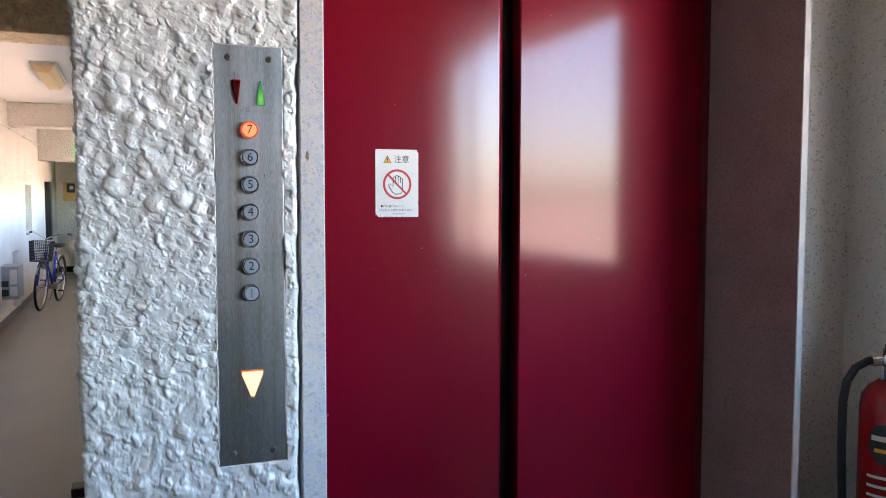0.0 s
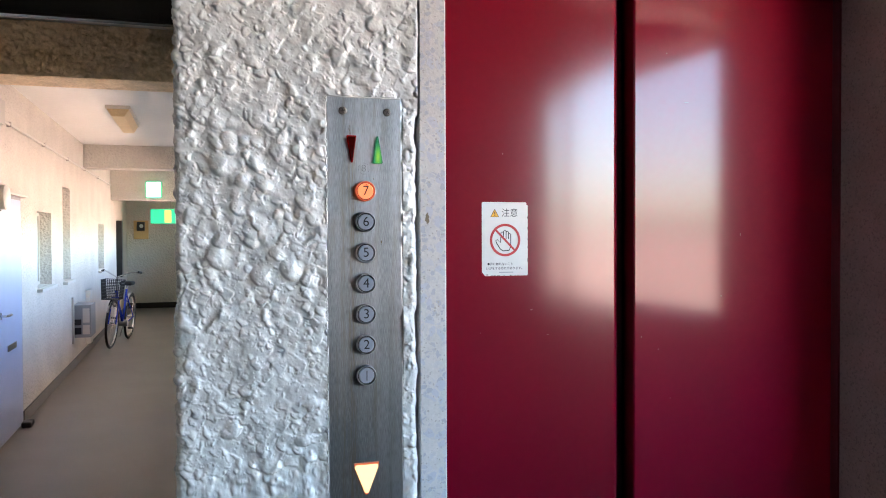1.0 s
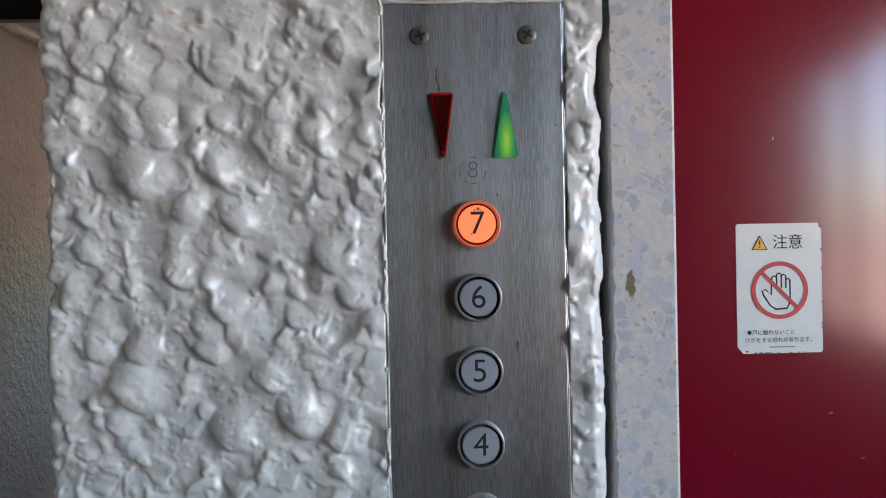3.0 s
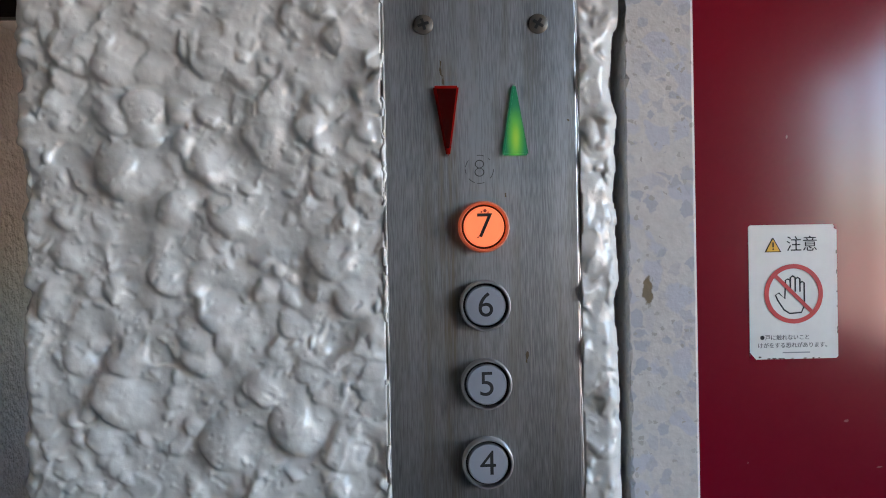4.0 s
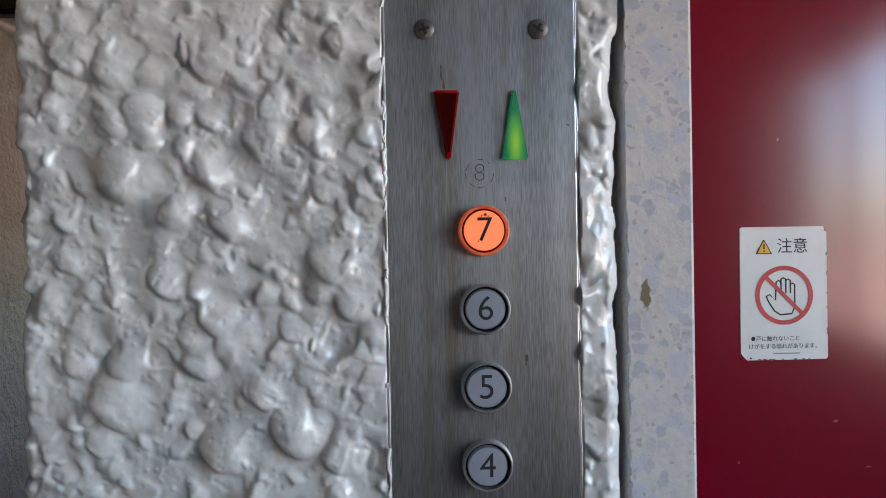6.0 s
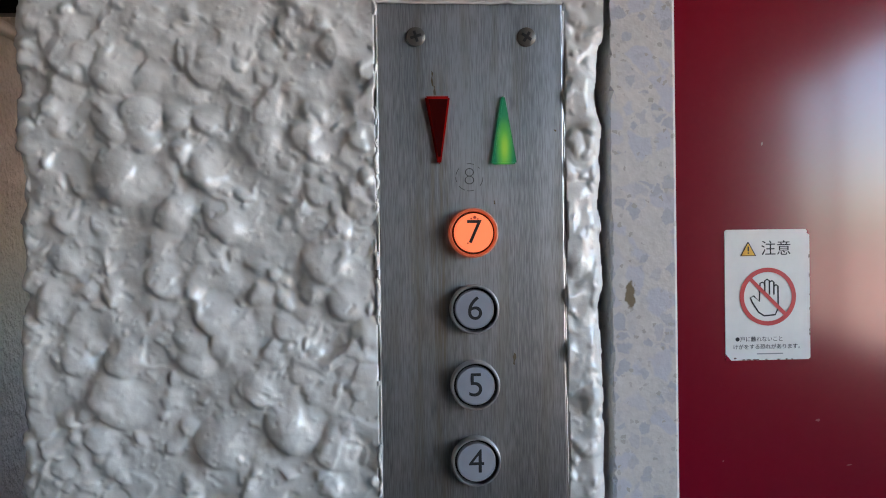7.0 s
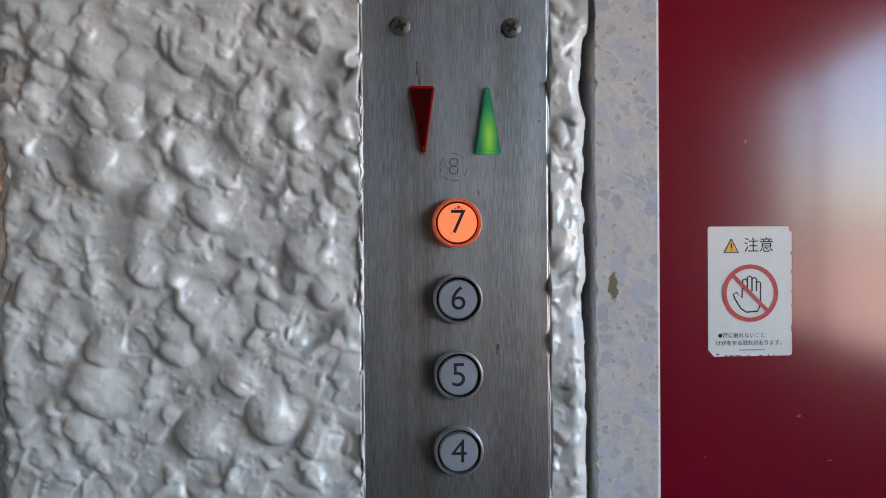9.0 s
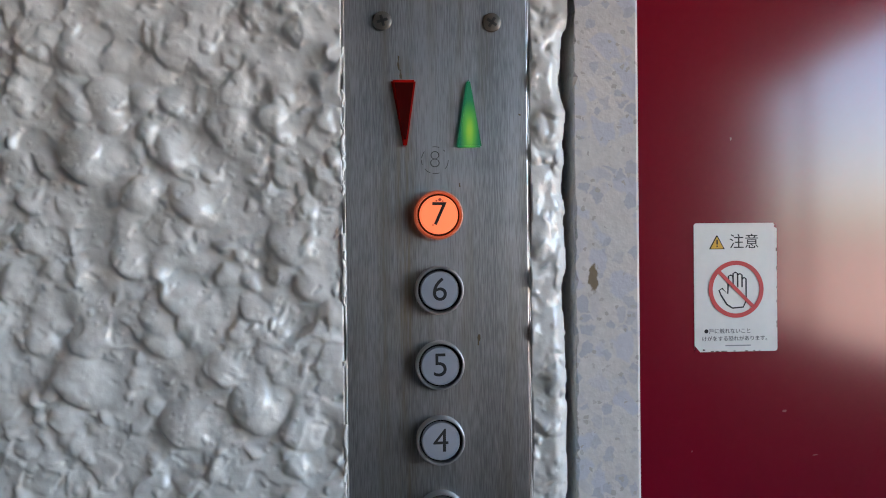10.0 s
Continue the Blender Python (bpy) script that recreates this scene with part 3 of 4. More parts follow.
CHIP = mat("chipped_primer", (0.24, 0.07, 0.08), 0.6)
rf = random.Random(9)
FLECKS = [(0.778, 0.473, 1.853, 0.006, 0.0006), (0.712, 0.473, 1.343, 0.0018, 0.0014), (0.912, 0.473, 1.579, 0.0012, 0.003), (0.864, 0.473, 1.449, 0.0012, 0.002),
          (0.203, 0.4146, 1.111, 0.002, 0.003), (0.402, 0.4146, 1.44, 0.0025, 0.0014), (0.436, 0.4146, 1.392, 0.003, 0.0006), (0.731, 0.473, 1.952, 0.0016, 0.0018),
          (0.672, 0.473, 1.37, 0.0014, 0.002), (0.345, 0.4146, 1.73, 0.001, 0.002), (0.30, 0.4146, 1.40, 0.0008, 0.001), (0.74, 0.473, 1.24, 0.0008, 0.0016)]
for x, y, z, w, h_ in FLECKS:
    fleck = part("paint_chip", bm_prism([(-w, rf.uniform(-h_, 0)), (rf.uniform(-w, w) * 0.5, -h_), (w, rf.uniform(-h_, h_) * 0.5), (rf.uniform(0, w), h_), (-w * 0.6, h_ * 0.7)], -0.0004, 0.0), CHIP, lift_door, "small pale chip in the paint")
    fleck.location = (x - 0.6, y - 0.43, z - 0.01)
solid("door_sill", bm_box(0.0, 1.3, 0.30, 0.60, 0.0, 0.008), STEEL, "worn metal sill under the lift door", "sill", "structure")

# ---- steel call panel ----
PX, PZ = -0.0004, 1.4587
panel = thing("call_panel", "scratched brushed steel lift call panel with a column of numbered buttons", "call panel", (PX, 0.0, PZ))


def at_panel(ob, x, y, z):
    ob.location = (x - PX, y, z - PZ)
    return ob


at_panel(part("plate", bm_box(PANEL[0], PANEL[1], 0.0, 0.004, PANEL[2], PANEL[3], 0.0006), STEEL, panel), 0, 0, 0)
FACE = Matrix.Rotation(radians(90), 4, "X")
for sx in (-0.0275, 0.0275):
    for sz in (1.7318, 1.1853):
        s = part("screw", bm_lathe([(0.0048, 0), (0.0048, 0.0007), (0.0043, 0.0011), (0.001, 0.0013)], 20, FACE), SCREW, panel, "dark cross-head screw", True)
        at_panel(s, sx, 0, sz)
        for turn in (8, 98):
            c = part("cross_slot", bm_box(-0.0028, 0.0028, -0.00145, -0.0008, -0.0007, 0.0007), BLACK, s)
            c.rotation_euler = (0, radians(turn + sx * 900), 0)

RIMSTEEL = mat("satin_rim_steel", (0.62, 0.62, 0.62), 0.32, 0.85, vary=0.08, scale=90)
ring_me = mesh_of(bm_lathe([(0.0122, 0), (0.0122, 0.0030), (0.0116, 0.0040), (0.0110, 0.0040), (0.0106, 0.0020), (0.0106, 0.0)], 40, FACE), "rim", RIMSTEEL, True)
gap_me = mesh_of(bm_lathe([(0.0107, 0), (0.0107, 0.0012), (0.0090, 0.0014)], 40, FACE), "gap", BLACK, True)
lens_me = mesh_of(bm_lathe([(0.0096, 0), (0.0096, 0.0030), (0.0091, 0.0036), (0.004, 0.0038)], 40, FACE), "cap", LENS, True)
litring_me, litlens_me = ring_me.copy(), lens_me.copy()
for me, m in ((litring_me, LITRING), (litlens_me, LIT)):
    me.materials.clear()
    me.materials.append(m)
for k in range(1, 8):
    lit = k == 7
    cap = new("button", litlens_me if lit else lens_me)
    cap.parent = panel
    tagged(cap, "lit orange round button marked 7" if lit else "unlit grey round button marked %d" % k)
    at_panel(cap, PX, 0, 1.4099 + 0.0375 * (k - 1))
    cap.scale = (1, 1.4, 1)
    for nm, me in (("rim", litring_me if lit else ring_me), ("gap", gap_me)):
        o = new(nm, me)
        o.parent = cap
    if k == 1:
        part("numeral", bm_box(-0.0005, 0.0005, -0.0040, -0.0036, -0.0060, 0.0060), INK, cap)
    else:
        lettering("numeral", str(k), 0.0165, pose(0, -0.0038, 0, 90), INK, cap, 0.0001, 0.002)

rust7 = [c for c in panel.children if c.name.startswith("button")][-1]
for x, z, r in ((0.0006, 0.0076, 0.0011), (-0.0012, 0.0070, 0.0006), (0.0020, 0.0068, 0.0005), (-0.0030, -0.0050, 0.0005)):
    part("rust_fleck", bm_prism([(x + r * (0.7 + 0.3 * math.sin(5 * k)) * math.cos(k), z + r * 0.8 * math.sin(k)) for k in range(6)], -0.0040, -0.0037), mat("rust_speck", (0.22, 0.035, 0.02), 0.8), rust7)
ETCH = mat("etched_steel", (0.11, 0.11, 0.11), 0.6, 0.5)
mark = at_panel(lettering("engraved_numeral", "8", 0.0125, pose(0, 0, 0, 90), ETCH, panel, 0.00005, 0.03), -0.0018, -0.0002, 1.6625)
mark.rotation_euler = (radians(90), 0, 0)
et = bm_lathe([(0.0066, 0), (0.0069, 0), (0.0069, 0.0002), (0.0066, 0.0002), (0.0066, 0)], 36, FACE)
bmesh.ops.delete(et, geom=[f for f in et.faces if len(f.verts) > 8], context="FACES_ONLY")
re = random.Random(2)
worn = [k for k in range(36) if re.random() < 0.45]
bmesh.ops.delete(et, geom=[f for f in et.faces if int((math.atan2(f.calc_center_median().z, f.calc_center_median().x) + math.pi) / (2 * math.pi) * 35.99) in worn], context="FACES_ONLY")
at_panel(part("engraved_ring", et, ETCH, panel, "faint etched ring"), -0.0018, 0, 1.6625)
SCRATCH = mat("bright_scratch", (0.62, 0.62, 0.60), 0.45, 0.7)
RUST = mat("brown_smear", (0.17, 0.13, 0.08), 0.7)
for x0, z0, x1, z1 in ((-0.0345, 1.722, -0.0332, 1.690), (-0.0332, 1.690, -0.0338, 1.640), (-0.0338, 1.640, -0.0334, 1.575), (-0.0305, 1.66, -0.0301, 1.61), (0.031, 1.545, 0.0302, 1.512), (0.0285, 1.52, 0.0297, 1.506), (0.022, 1.60, 0.0216, 1.56), (-0.028, 1.40, -0.02, 1.355), (0.01, 1.36, 0.018, 1.345), (-0.012, 1.25, 0.004, 1.235)):
    d = Vector((x1 - x0, 0, z1 - z0))
    sc = part("scratch", bm_box(0, d.length, -0.0001, 0.0001, -0.00009, 0.00009), SCRATCH, panel)
    at_panel(sc, x0, 0, z0)
    sc.rotation_euler = (0, -math.atan2(d.z, d.x), 0)
rs = random.Random(4)
for x, z, h_ in ((-0.0195, 1.715, 0.008), (-0.0185, 1.708, 0.005), (0.0105, 1.651, 0.002), (0.0415, 1.686, 0.0012), (0.0195, 1.575, 0.006)):
    pts = [(x + rs.uniform(-0.0004, 0.0004) + sgn * rs.uniform(0.0002, 0.0007), z - h_ * t) for sgn, ts in ((-1, (0, 0.3, 0.6, 0.9)), (1, (1.0, 0.7, 0.4, 0.1))) for t in ts]
    at_panel(part("smear", bm_prism(pts, -0.00006, 0.0001), RUST, panel, "thin brown smear"), 0, 0, 0)

# lanterns above the buttons and the call arrow below
at_panel(part("down_lantern", bm_prism([(-0.0235, 1.7023), (-0.0110, 1.7023), (-0.0158, 1.6690), (-0.0176, 1.6690)], -0.0026, 0.001, 0.0008), REDLENS, panel, "unlit dark red arrow lens pointing down"), 0, 0, 0)
part("lens_face", bm_prism([(-0.0218, 1.7008), (-0.0122, 1.7008), (-0.0161, 1.6725), (-0.0173, 1.6725)], -0.0028, -0.0024), DARKLENS, panel.children[-1])
at_panel(part("up_lantern", bm_prism([(0.0092, 1.6688), (0.0218, 1.6688), (0.0160, 1.7025), (0.0146, 1.7025)], -0.0026, 0.001, 0.0008), GREENLIT, panel, "lit green arrow lens pointing up"), 0, 0, 0)
call = at_panel(part("call_button", bm_prism([(-0.0140, 1.2995), (0.0130, 1.2995), (0.0142, 1.2970), (0.0016, 1.2650), (-0.0026, 1.2650), (-0.0152, 1.2970)], -0.0022, 0.001, 0.0006), AMBER, panel, "lit amber triangular call button pointing down"), 0, 0, 0)
rim = part("surround", bm_prism([(-0.0165, 1.3020), (0.0155, 1.3020), (0.0010, 1.2625), (-0.0020, 1.2625)], -0.0008, 0.001), LITRING, call, "glowing orange edge")

# warning sticker on the door
SY = 0.4146
sticker = thing("warning_sticker", "worn white caution sticker stuck on the red lift door", "sticker", (0.349, SY, 1.5727))
W2, H2 = 0.0455, 0.0681


def rounded(w, h, r, n=5):
    out = []
    for cx, cz, a0 in ((w - r, h - r, 0), (-w + r, h - r, 90), (-w + r, -h + r, 180), (w - r, -h + r, 270)):
        out += [(cx + r * math.cos(radians(a0 + 90 * i / n)), cz + r * math.sin(radians(a0 + 90 * i / n))) for i in range(n + 1)]
    return out


part("film", bm_prism(rounded(W2, H2, 0.003), -0.0008, -0.0001), WHITE, sticker)
ring = bm_lathe([(0.0257, 0), (0.0302, 0), (0.0302, 0.0004), (0.0257, 0.0004), (0.0257, 0)], 48, FACE)
bmesh.ops.delete(ring, geom=[f for f in ring.faces if len(f.verts) > 8], context="FACES_ONLY")
o = part("prohibition_ring", ring, SIGNRED, sticker, "red prohibition ring")
o.location = (0, -0.0012, -0.002)
bar = part("prohibition_bar", bm_box(-0.0275, 0.0275, -0.0004, 0, -0.0019, 0.0019), SIGNRED, sticker, "red diagonal bar")
bar.matrix_local = pose(0, -0.0013, -0.002, 0, 45, 0)
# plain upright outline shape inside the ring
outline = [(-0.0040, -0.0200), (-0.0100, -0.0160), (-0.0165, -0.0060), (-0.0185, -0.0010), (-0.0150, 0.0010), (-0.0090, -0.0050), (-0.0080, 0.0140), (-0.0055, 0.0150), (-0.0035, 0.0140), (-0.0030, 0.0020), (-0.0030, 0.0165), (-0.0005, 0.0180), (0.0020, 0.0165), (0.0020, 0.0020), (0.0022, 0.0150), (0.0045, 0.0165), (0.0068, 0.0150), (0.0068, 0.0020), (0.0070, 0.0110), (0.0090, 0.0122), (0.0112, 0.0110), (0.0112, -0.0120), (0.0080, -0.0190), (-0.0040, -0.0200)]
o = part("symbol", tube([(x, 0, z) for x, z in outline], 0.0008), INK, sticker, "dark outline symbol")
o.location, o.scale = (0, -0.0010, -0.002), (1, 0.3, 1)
tri = part("warning_triangle", bm_prism([(-0.0085, -0.007), (0.0085, -0.007), (0.0006, 0.0075), (-0.0006, 0.0075)], -0.0005, 0), INK, sticker, "black-edged yellow warning triangle")
tri.location = (-0.0205, -0.0008, 0.0475)
part("triangle_face", bm_prism([(-0.0070, -0.0062), (0.0070, -0.0062), (0.0004, 0.0058), (-0.0004, 0.0058)], -0.0007, -0.0004), SIGNYEL, tri)
part("mark", bm_box(-0.0007, 0.0007, -0.0009, -0.0006, -0.0020, 0.0030), INK, tri)
part("mark", bm_box(-0.0007, 0.0007, -0.0009, -0.0006, -0.0046, -0.0032), INK, tri)
lettering("heading", "注意", 0.0165, pose(0.0095, -0.0010, 0.0475, 90), INK, sticker, 0.0001)
lettering("small_print", "●戸に触れないこと", 0.0058, pose(-0.0095, -0.0010, -0.0465, 90), INK, sticker, 0.0001)
lettering("small_print", "けがをする恐れがあります。", 0.0058, pose(0.0, -0.0010, -0.0545, 90), INK, sticker, 0.0001)
part("small_print_bar", bm_box(-0.012, 0.016, -0.0010, -0.0008, -0.0622, -0.0610), GRILLE, sticker)
o = part("worn_corner", bm_prism([(-W2, -H2), (-W2 + 0.006, -H2), (-W2, -H2 + 0.007)], -0.0010, -0.0002), RED, sticker, "torn corner showing red paint")

GRIME = mat("brown_grime", (0.10, 0.075, 0.06), 0.8)
rg = random.Random(21)


def ragged_spot(name, x, z, w, h, y, material, parent):
    """A small irregular patch lying on a face."""
    pts = [(x + w * rg.uniform(0.55, 1.0) * math.cos(k * math.pi / 4), z + h * rg.uniform(0.55, 1.0) * math.sin(k * math.pi / 4)) for k in range(8)]
    return part(name, bm_prism(pts, y - 0.0003, y), material, parent)


part("worn_corner", bm_prism([(W2 + 0.0002, H2 + 0.0002), (W2 - 0.004, H2 + 0.0002), (W2 - 0.0025, H2 - 0.002), (W2 - 0.003, H2 - 0.004), (W2 + 0.0002, H2 - 0.006)], -0.0011, -0.0002), RED, sticker, "torn corner showing red paint")
for k in range(9):
    ragged_spot("worn_edge", -W2 + 0.008 + rg.random() * 0.066, -H2 + 0.0006, rg.uniform(0.001, 0.0035), rg.uniform(0.0004, 0.0009), -0.0009, GRIME, sticker)
for k in range(8):
    ragged_spot("worn_edge", W2 - 0.0006, -H2 + 0.01 + rg.random() * 0.11, rg.uniform(0.0003, 0.0008), rg.uniform(0.001, 0.004), -0.0009, GRIME, sticker)
ragged_spot("worn_edge", -W2 + 0.010, -H2 + 0.0022, 0.0022, 0.0013, -0.0009, GRIME, sticker)

# ---- fire extinguisher beside the lift ----
ext = thing("fire_extinguisher", "red fire extinguisher with black hose hung beside the lift", "fire extinguisher", (1.339, 0.078, 0.69))
part("cylinder", bm_lathe([(0.052, 0.0), (0.060, 0.012), (0.060, 0.405), (0.057, 0.435), (0.045, 0.455), (0.030, 0.466), (0.026, 0.470)], 40), EXTRED, ext, smooth=True)
part("neck", bm_lathe([(0.022, 0.468), (0.022, 0.50), (0.016, 0.505), (0.016, 0.53)], 24), CHROME, ext, smooth=True)
valve = part("valve", bm_box(-0.018, 0.018, -0.018, 0.018, 0.50, 0.535, 0.004), BLACK, ext)
part("lever", bm_box(-0.015, 0.075, -0.009, 0.009, 0.535, 0.545, 0.003), BLACK, valve)
part("lower_lever", bm_box(0.0, 0.085, -0.008, 0.008, 0.512, 0.520, 0.003), CHROME, valve)
part("safety_pin", bm_lathe([(0.010, 0.545), (0.011, 0.548), (0.011, 0.556), (0.006, 0.562)], 20), SIGNYEL, valve, "yellow safety pin cap", True)
part("gauge", bm_lathe([(0.014, 0.0), (0.014, 0.012), (0.011, 0.014)], 24, Matrix.Translation((-0.004, -0.018, 0.517)) @ FACE), CHROME, valve, smooth=True)
hose = part("hose", tube([(-0.020, -0.01, 0.512), (-0.045, -0.02, 0.510), (-0.068, -0.03, 0.495), (-0.084, -0.035, 0.465), (-0.090, -0.037, 0.42), (-0.090, -0.037, 0.33), (-0.086, -0.036, 0.22), (-0.084, -0.035, 0.15)], 0.0088), BLACK, ext, "black rubber hose", True)
part("ferrule", bm_cyl((-0.018, -0.009, 0.5125), (-0.040, -0.018, 0.5105), 0.0125), CHROME, hose, smooth=True)
part("nozzle", bm_cyl((-0.084, -0.035, 0.15), (-0.084, -0.035, 0.03), 0.012, 0.017), GRILLE, hose, smooth=True)


def wrap(a0, a1, z0, z1, r, oval=False):
    """A label patch bent round the cylinder."""
    bm = bmesh.new()
    n, k = 16, 8
    grid = []
    for j in range(k + 1):
        s = j / k * 2 - 1
        half = math.sqrt(max(0.0, 1 - s * s)) if oval else 1.0
        grid.append([bm.verts.new((r * math.sin(radians((a0 + a1) / 2 + (a1 - a0) / 2 * half * (i / n * 2 - 1))), -r * math.cos(radians((a0 + a1) / 2 + (a1 - a0) / 2 * half * (i / n * 2 - 1))), z0 + (z1 - z0) * j / k)) for i in range(n + 1)])
    for j in range(k):
        for i in range(n):
            bm.faces.new((grid[j][i], grid[j][i + 1], grid[j + 1][i + 1], grid[j + 1][i]))
    bmesh.ops.remove_doubles(bm, verts=bm.verts, dist=1e-6)
    return bm


ext.rotation_euler = (0, 0, radians(-50))
AIM = 0
label = part("label", wrap(AIM - 40, AIM + 40, 0.295, 0.395, 0.0606, True), BLACK, ext, "black oval label")
part("maker_bar", wrap(AIM - 34, AIM + 34, 0.350, 0.361, 0.0611), WHITE, label, "white bar on the label")
part("type_bar", wrap(AIM - 28, AIM + 28, 0.326, 0.334, 0.0611), SIGNYEL, label, "yellow bar on the label")
for k in range(6):
    part("print_line", wrap(AIM - 42, AIM + 42, 0.270 - 0.020 * k, 0.276 - 0.020 * k, 0.0606), WHITE, ext, "white printed line")
part("bracket", bm_box(0.055, 0.066, -0.02, 0.02, 0.25, 0.30), DARK, ext).rotation_euler = (0, 0, radians(50))

# ---- corridor: shutter box, lights, signs ----
shutter = thing("shutter_housing", "dark steel shutter housing under the ceiling at the corridor mouth", "shutter housing", (-0.9, 2.1, 2.79), kind="structure")
o = part("housing", bm_box(WALL_X, -0.19, 2.0, 2.05, 2.330, CEIL_Z, 0.004), DARK, shutter)
o.location = (0.9, -2.1, -2.79)
o = part("guide_rail", bm_box(WALL_X, -0.19, 1.992, 2.03, 2.318, 2.328), DARK, shutter, "scratched dark lower rail")
o.location = (0.9, -2.1, -2.79)

# ---- corridor: door, windows ----
WX = WALL_X
door = thing("door_1", "closed pale blue steel apartment door with a lever handle", "door", (WX, 5.96, 0), kind="structure")


def on_wall(name, y0, y1, z0, z1, depth, material, parent, label="", bevel=0.0, x0=0.0):
    """A block that stands out of the west wall; parent sits at (WX, y, z)."""
    o = part(name, bm_box(x0, x0 + depth, y0 - parent.location.y, y1 - parent.location.y, z0 - parent.location.z, z1 - parent.location.z, bevel), material, parent, label)
    return o


on_wall("leaf", 5.51, 6.41, 0.015, 1.875, 0.04, BLUEDOOR, door, bevel=0.004, x0=-0.025)
on_wall("door_frame", 5.48, 5.51, 0, 1.90, 0.06, GRILLE, door, "grey steel frame", 0.002, -0.05)
on_wall("door_frame", 6.41, 6.44, 0, 1.90, 0.06, GRILLE, door, "grey steel frame", 0.002, -0.05)
on_wall("door_frame", 5.51, 6.41, 1.875, 1.90, 0.06, GRILLE, door, "grey steel frame", 0.002, -0.05)
on_wall("canopy_strip", 5.46, 6.50, 1.90, 1.915, 0.06, BEIGE, door, "narrow rain strip over the door", 0.002)
on_wall("mail_slot", 5.83, 6.13, 0.69, 0.74, 0.012, CHROME, door, "brushed mail slot", 0.003, 0.015)
o = part("lever_handle", tube([(0.015, 5.62 - 5.96, 0.985), (0.06, 5.62 - 5.96, 0.985), (0.065, 5.64 - 5.96, 0.985), (0.065, 5.76 - 5.96, 0.985)], 0.010), CHROME, door, "chrome lever handle", True)
part("escutcheon", bm_cyl((0.015, 5.62 - 5.96, 0.985), (0.024, 5.62 - 5.96, 0.985), 0.028), CHROME, o, smooth=True)
# added dark sheet; its colour stands for the gloom of unbuilt rooms
solid("room_closing_panel", bm_box(WX - 0.30, WX - 0.26, 5.3, 13.2, 0, CEIL_Z), DARK, "added dark panel standing in for unlit rooms behind the door and windows", "wall", "structure")
for k, (y0, y1, z0, z1) in enumerate(WINDOWS):
    w = thing("window_%d" % (k + 1), "frosted glass corridor window in a deep plaster reveal", "window", (WX, (y0 + y1) / 2, z0), kind="structure")
    on_wall("pane", y0 + 0.03, y1 - 0.03, z0 + 0.03, z1 - 0.03, 0.008, GLASS, w, x0=-0.13)
    for a, b, c, d in ((y0, y0 + 0.03, z0, z1), (y1 - 0.03, y1, z0, z1), (y0 + 0.03, y1 - 0.03, z0, z0 + 0.03), (y0 + 0.03, y1 - 0.03, z1 - 0.03, z1)):
        on_wall("window_frame", a, b, c, d, 0.04, BEIGE, w, "", 0.002, -0.15)
    on_wall("window_sill", y0 - 0.03, y1 + 0.03, z0 - 0.035, z0 - 0.004, 0.20, BEIGE, w, "projecting window sill", 0.004, -0.15)
    if k == 0:
        on_wall("mullion", (y0 + y1) / 2 - 0.015, (y0 + y1) / 2 + 0.015, z0 + 0.03, z1 - 0.03, 0.03, BEIGE, w, "", 0.002, -0.128)

hall_window = thing("window_4", "open hall window with a slim dark metal frame", "window", (HALL_X + 0.1, (HALL_WINDOW[0] + HALL_WINDOW[1]) / 2, HALL_WINDOW[2]), kind="structure")
hw, hh = (HALL_WINDOW[1] - HALL_WINDOW[0]) / 2, HALL_WINDOW[3] - HALL_WINDOW[2]
for a, b, c, d in ((-hw, -hw + 0.02, 0, hh), (hw - 0.02, hw, 0, hh), (-hw + 0.02, hw - 0.02, 0, 0.02), (-hw + 0.02, hw - 0.02, hh - 0.02, hh)):
    part("window_frame", bm_box(-0.03, 0.03, a, b, c, d, 0.002), DARK, hall_window)
part("mullion", bm_box(-0.02, 0.02, -0.345, -0.305, 0.02, hh - 0.02, 0.002), DARK, hall_window)

# ---- corridor: things on the wall ----
board = thing("distribution_board", "grey steel switchboard cover screwed to the cream wall", "electrical panel", (WX, 3.48, 1.235))
on_wall("cover", 3.165, 3.76, 1.235, 1.855, 0.018, BOARD, board, bevel=0.004)
bd = on_wall("small_door", 3.33, 3.72, 1.335, 1.76, 0.006, BEIGE, board, "inset hinged door", 0.002, 0.018)
part("latch", bm_box(0.024, 0.030, 3.385 - 3.48, 3.41 - 3.48, 0.28, 0.36, 0.002), DARK, bd, "dark flush latch")
part("lock", bm_cyl((0.018, 3.345 - 3.48, 0.565), (0.024, 3.345 - 3.48, 0.565), 0.014), BLACK, board, "black keyhole", True)
for y in (3.20, 3.48, 3.73):
    for z in (0.03, 0.595):
        part("screw", bm_cyl((0.018, y - 3.48, z), (0.021, y - 3.48, z), 0.007, seg=10), DARK, board)
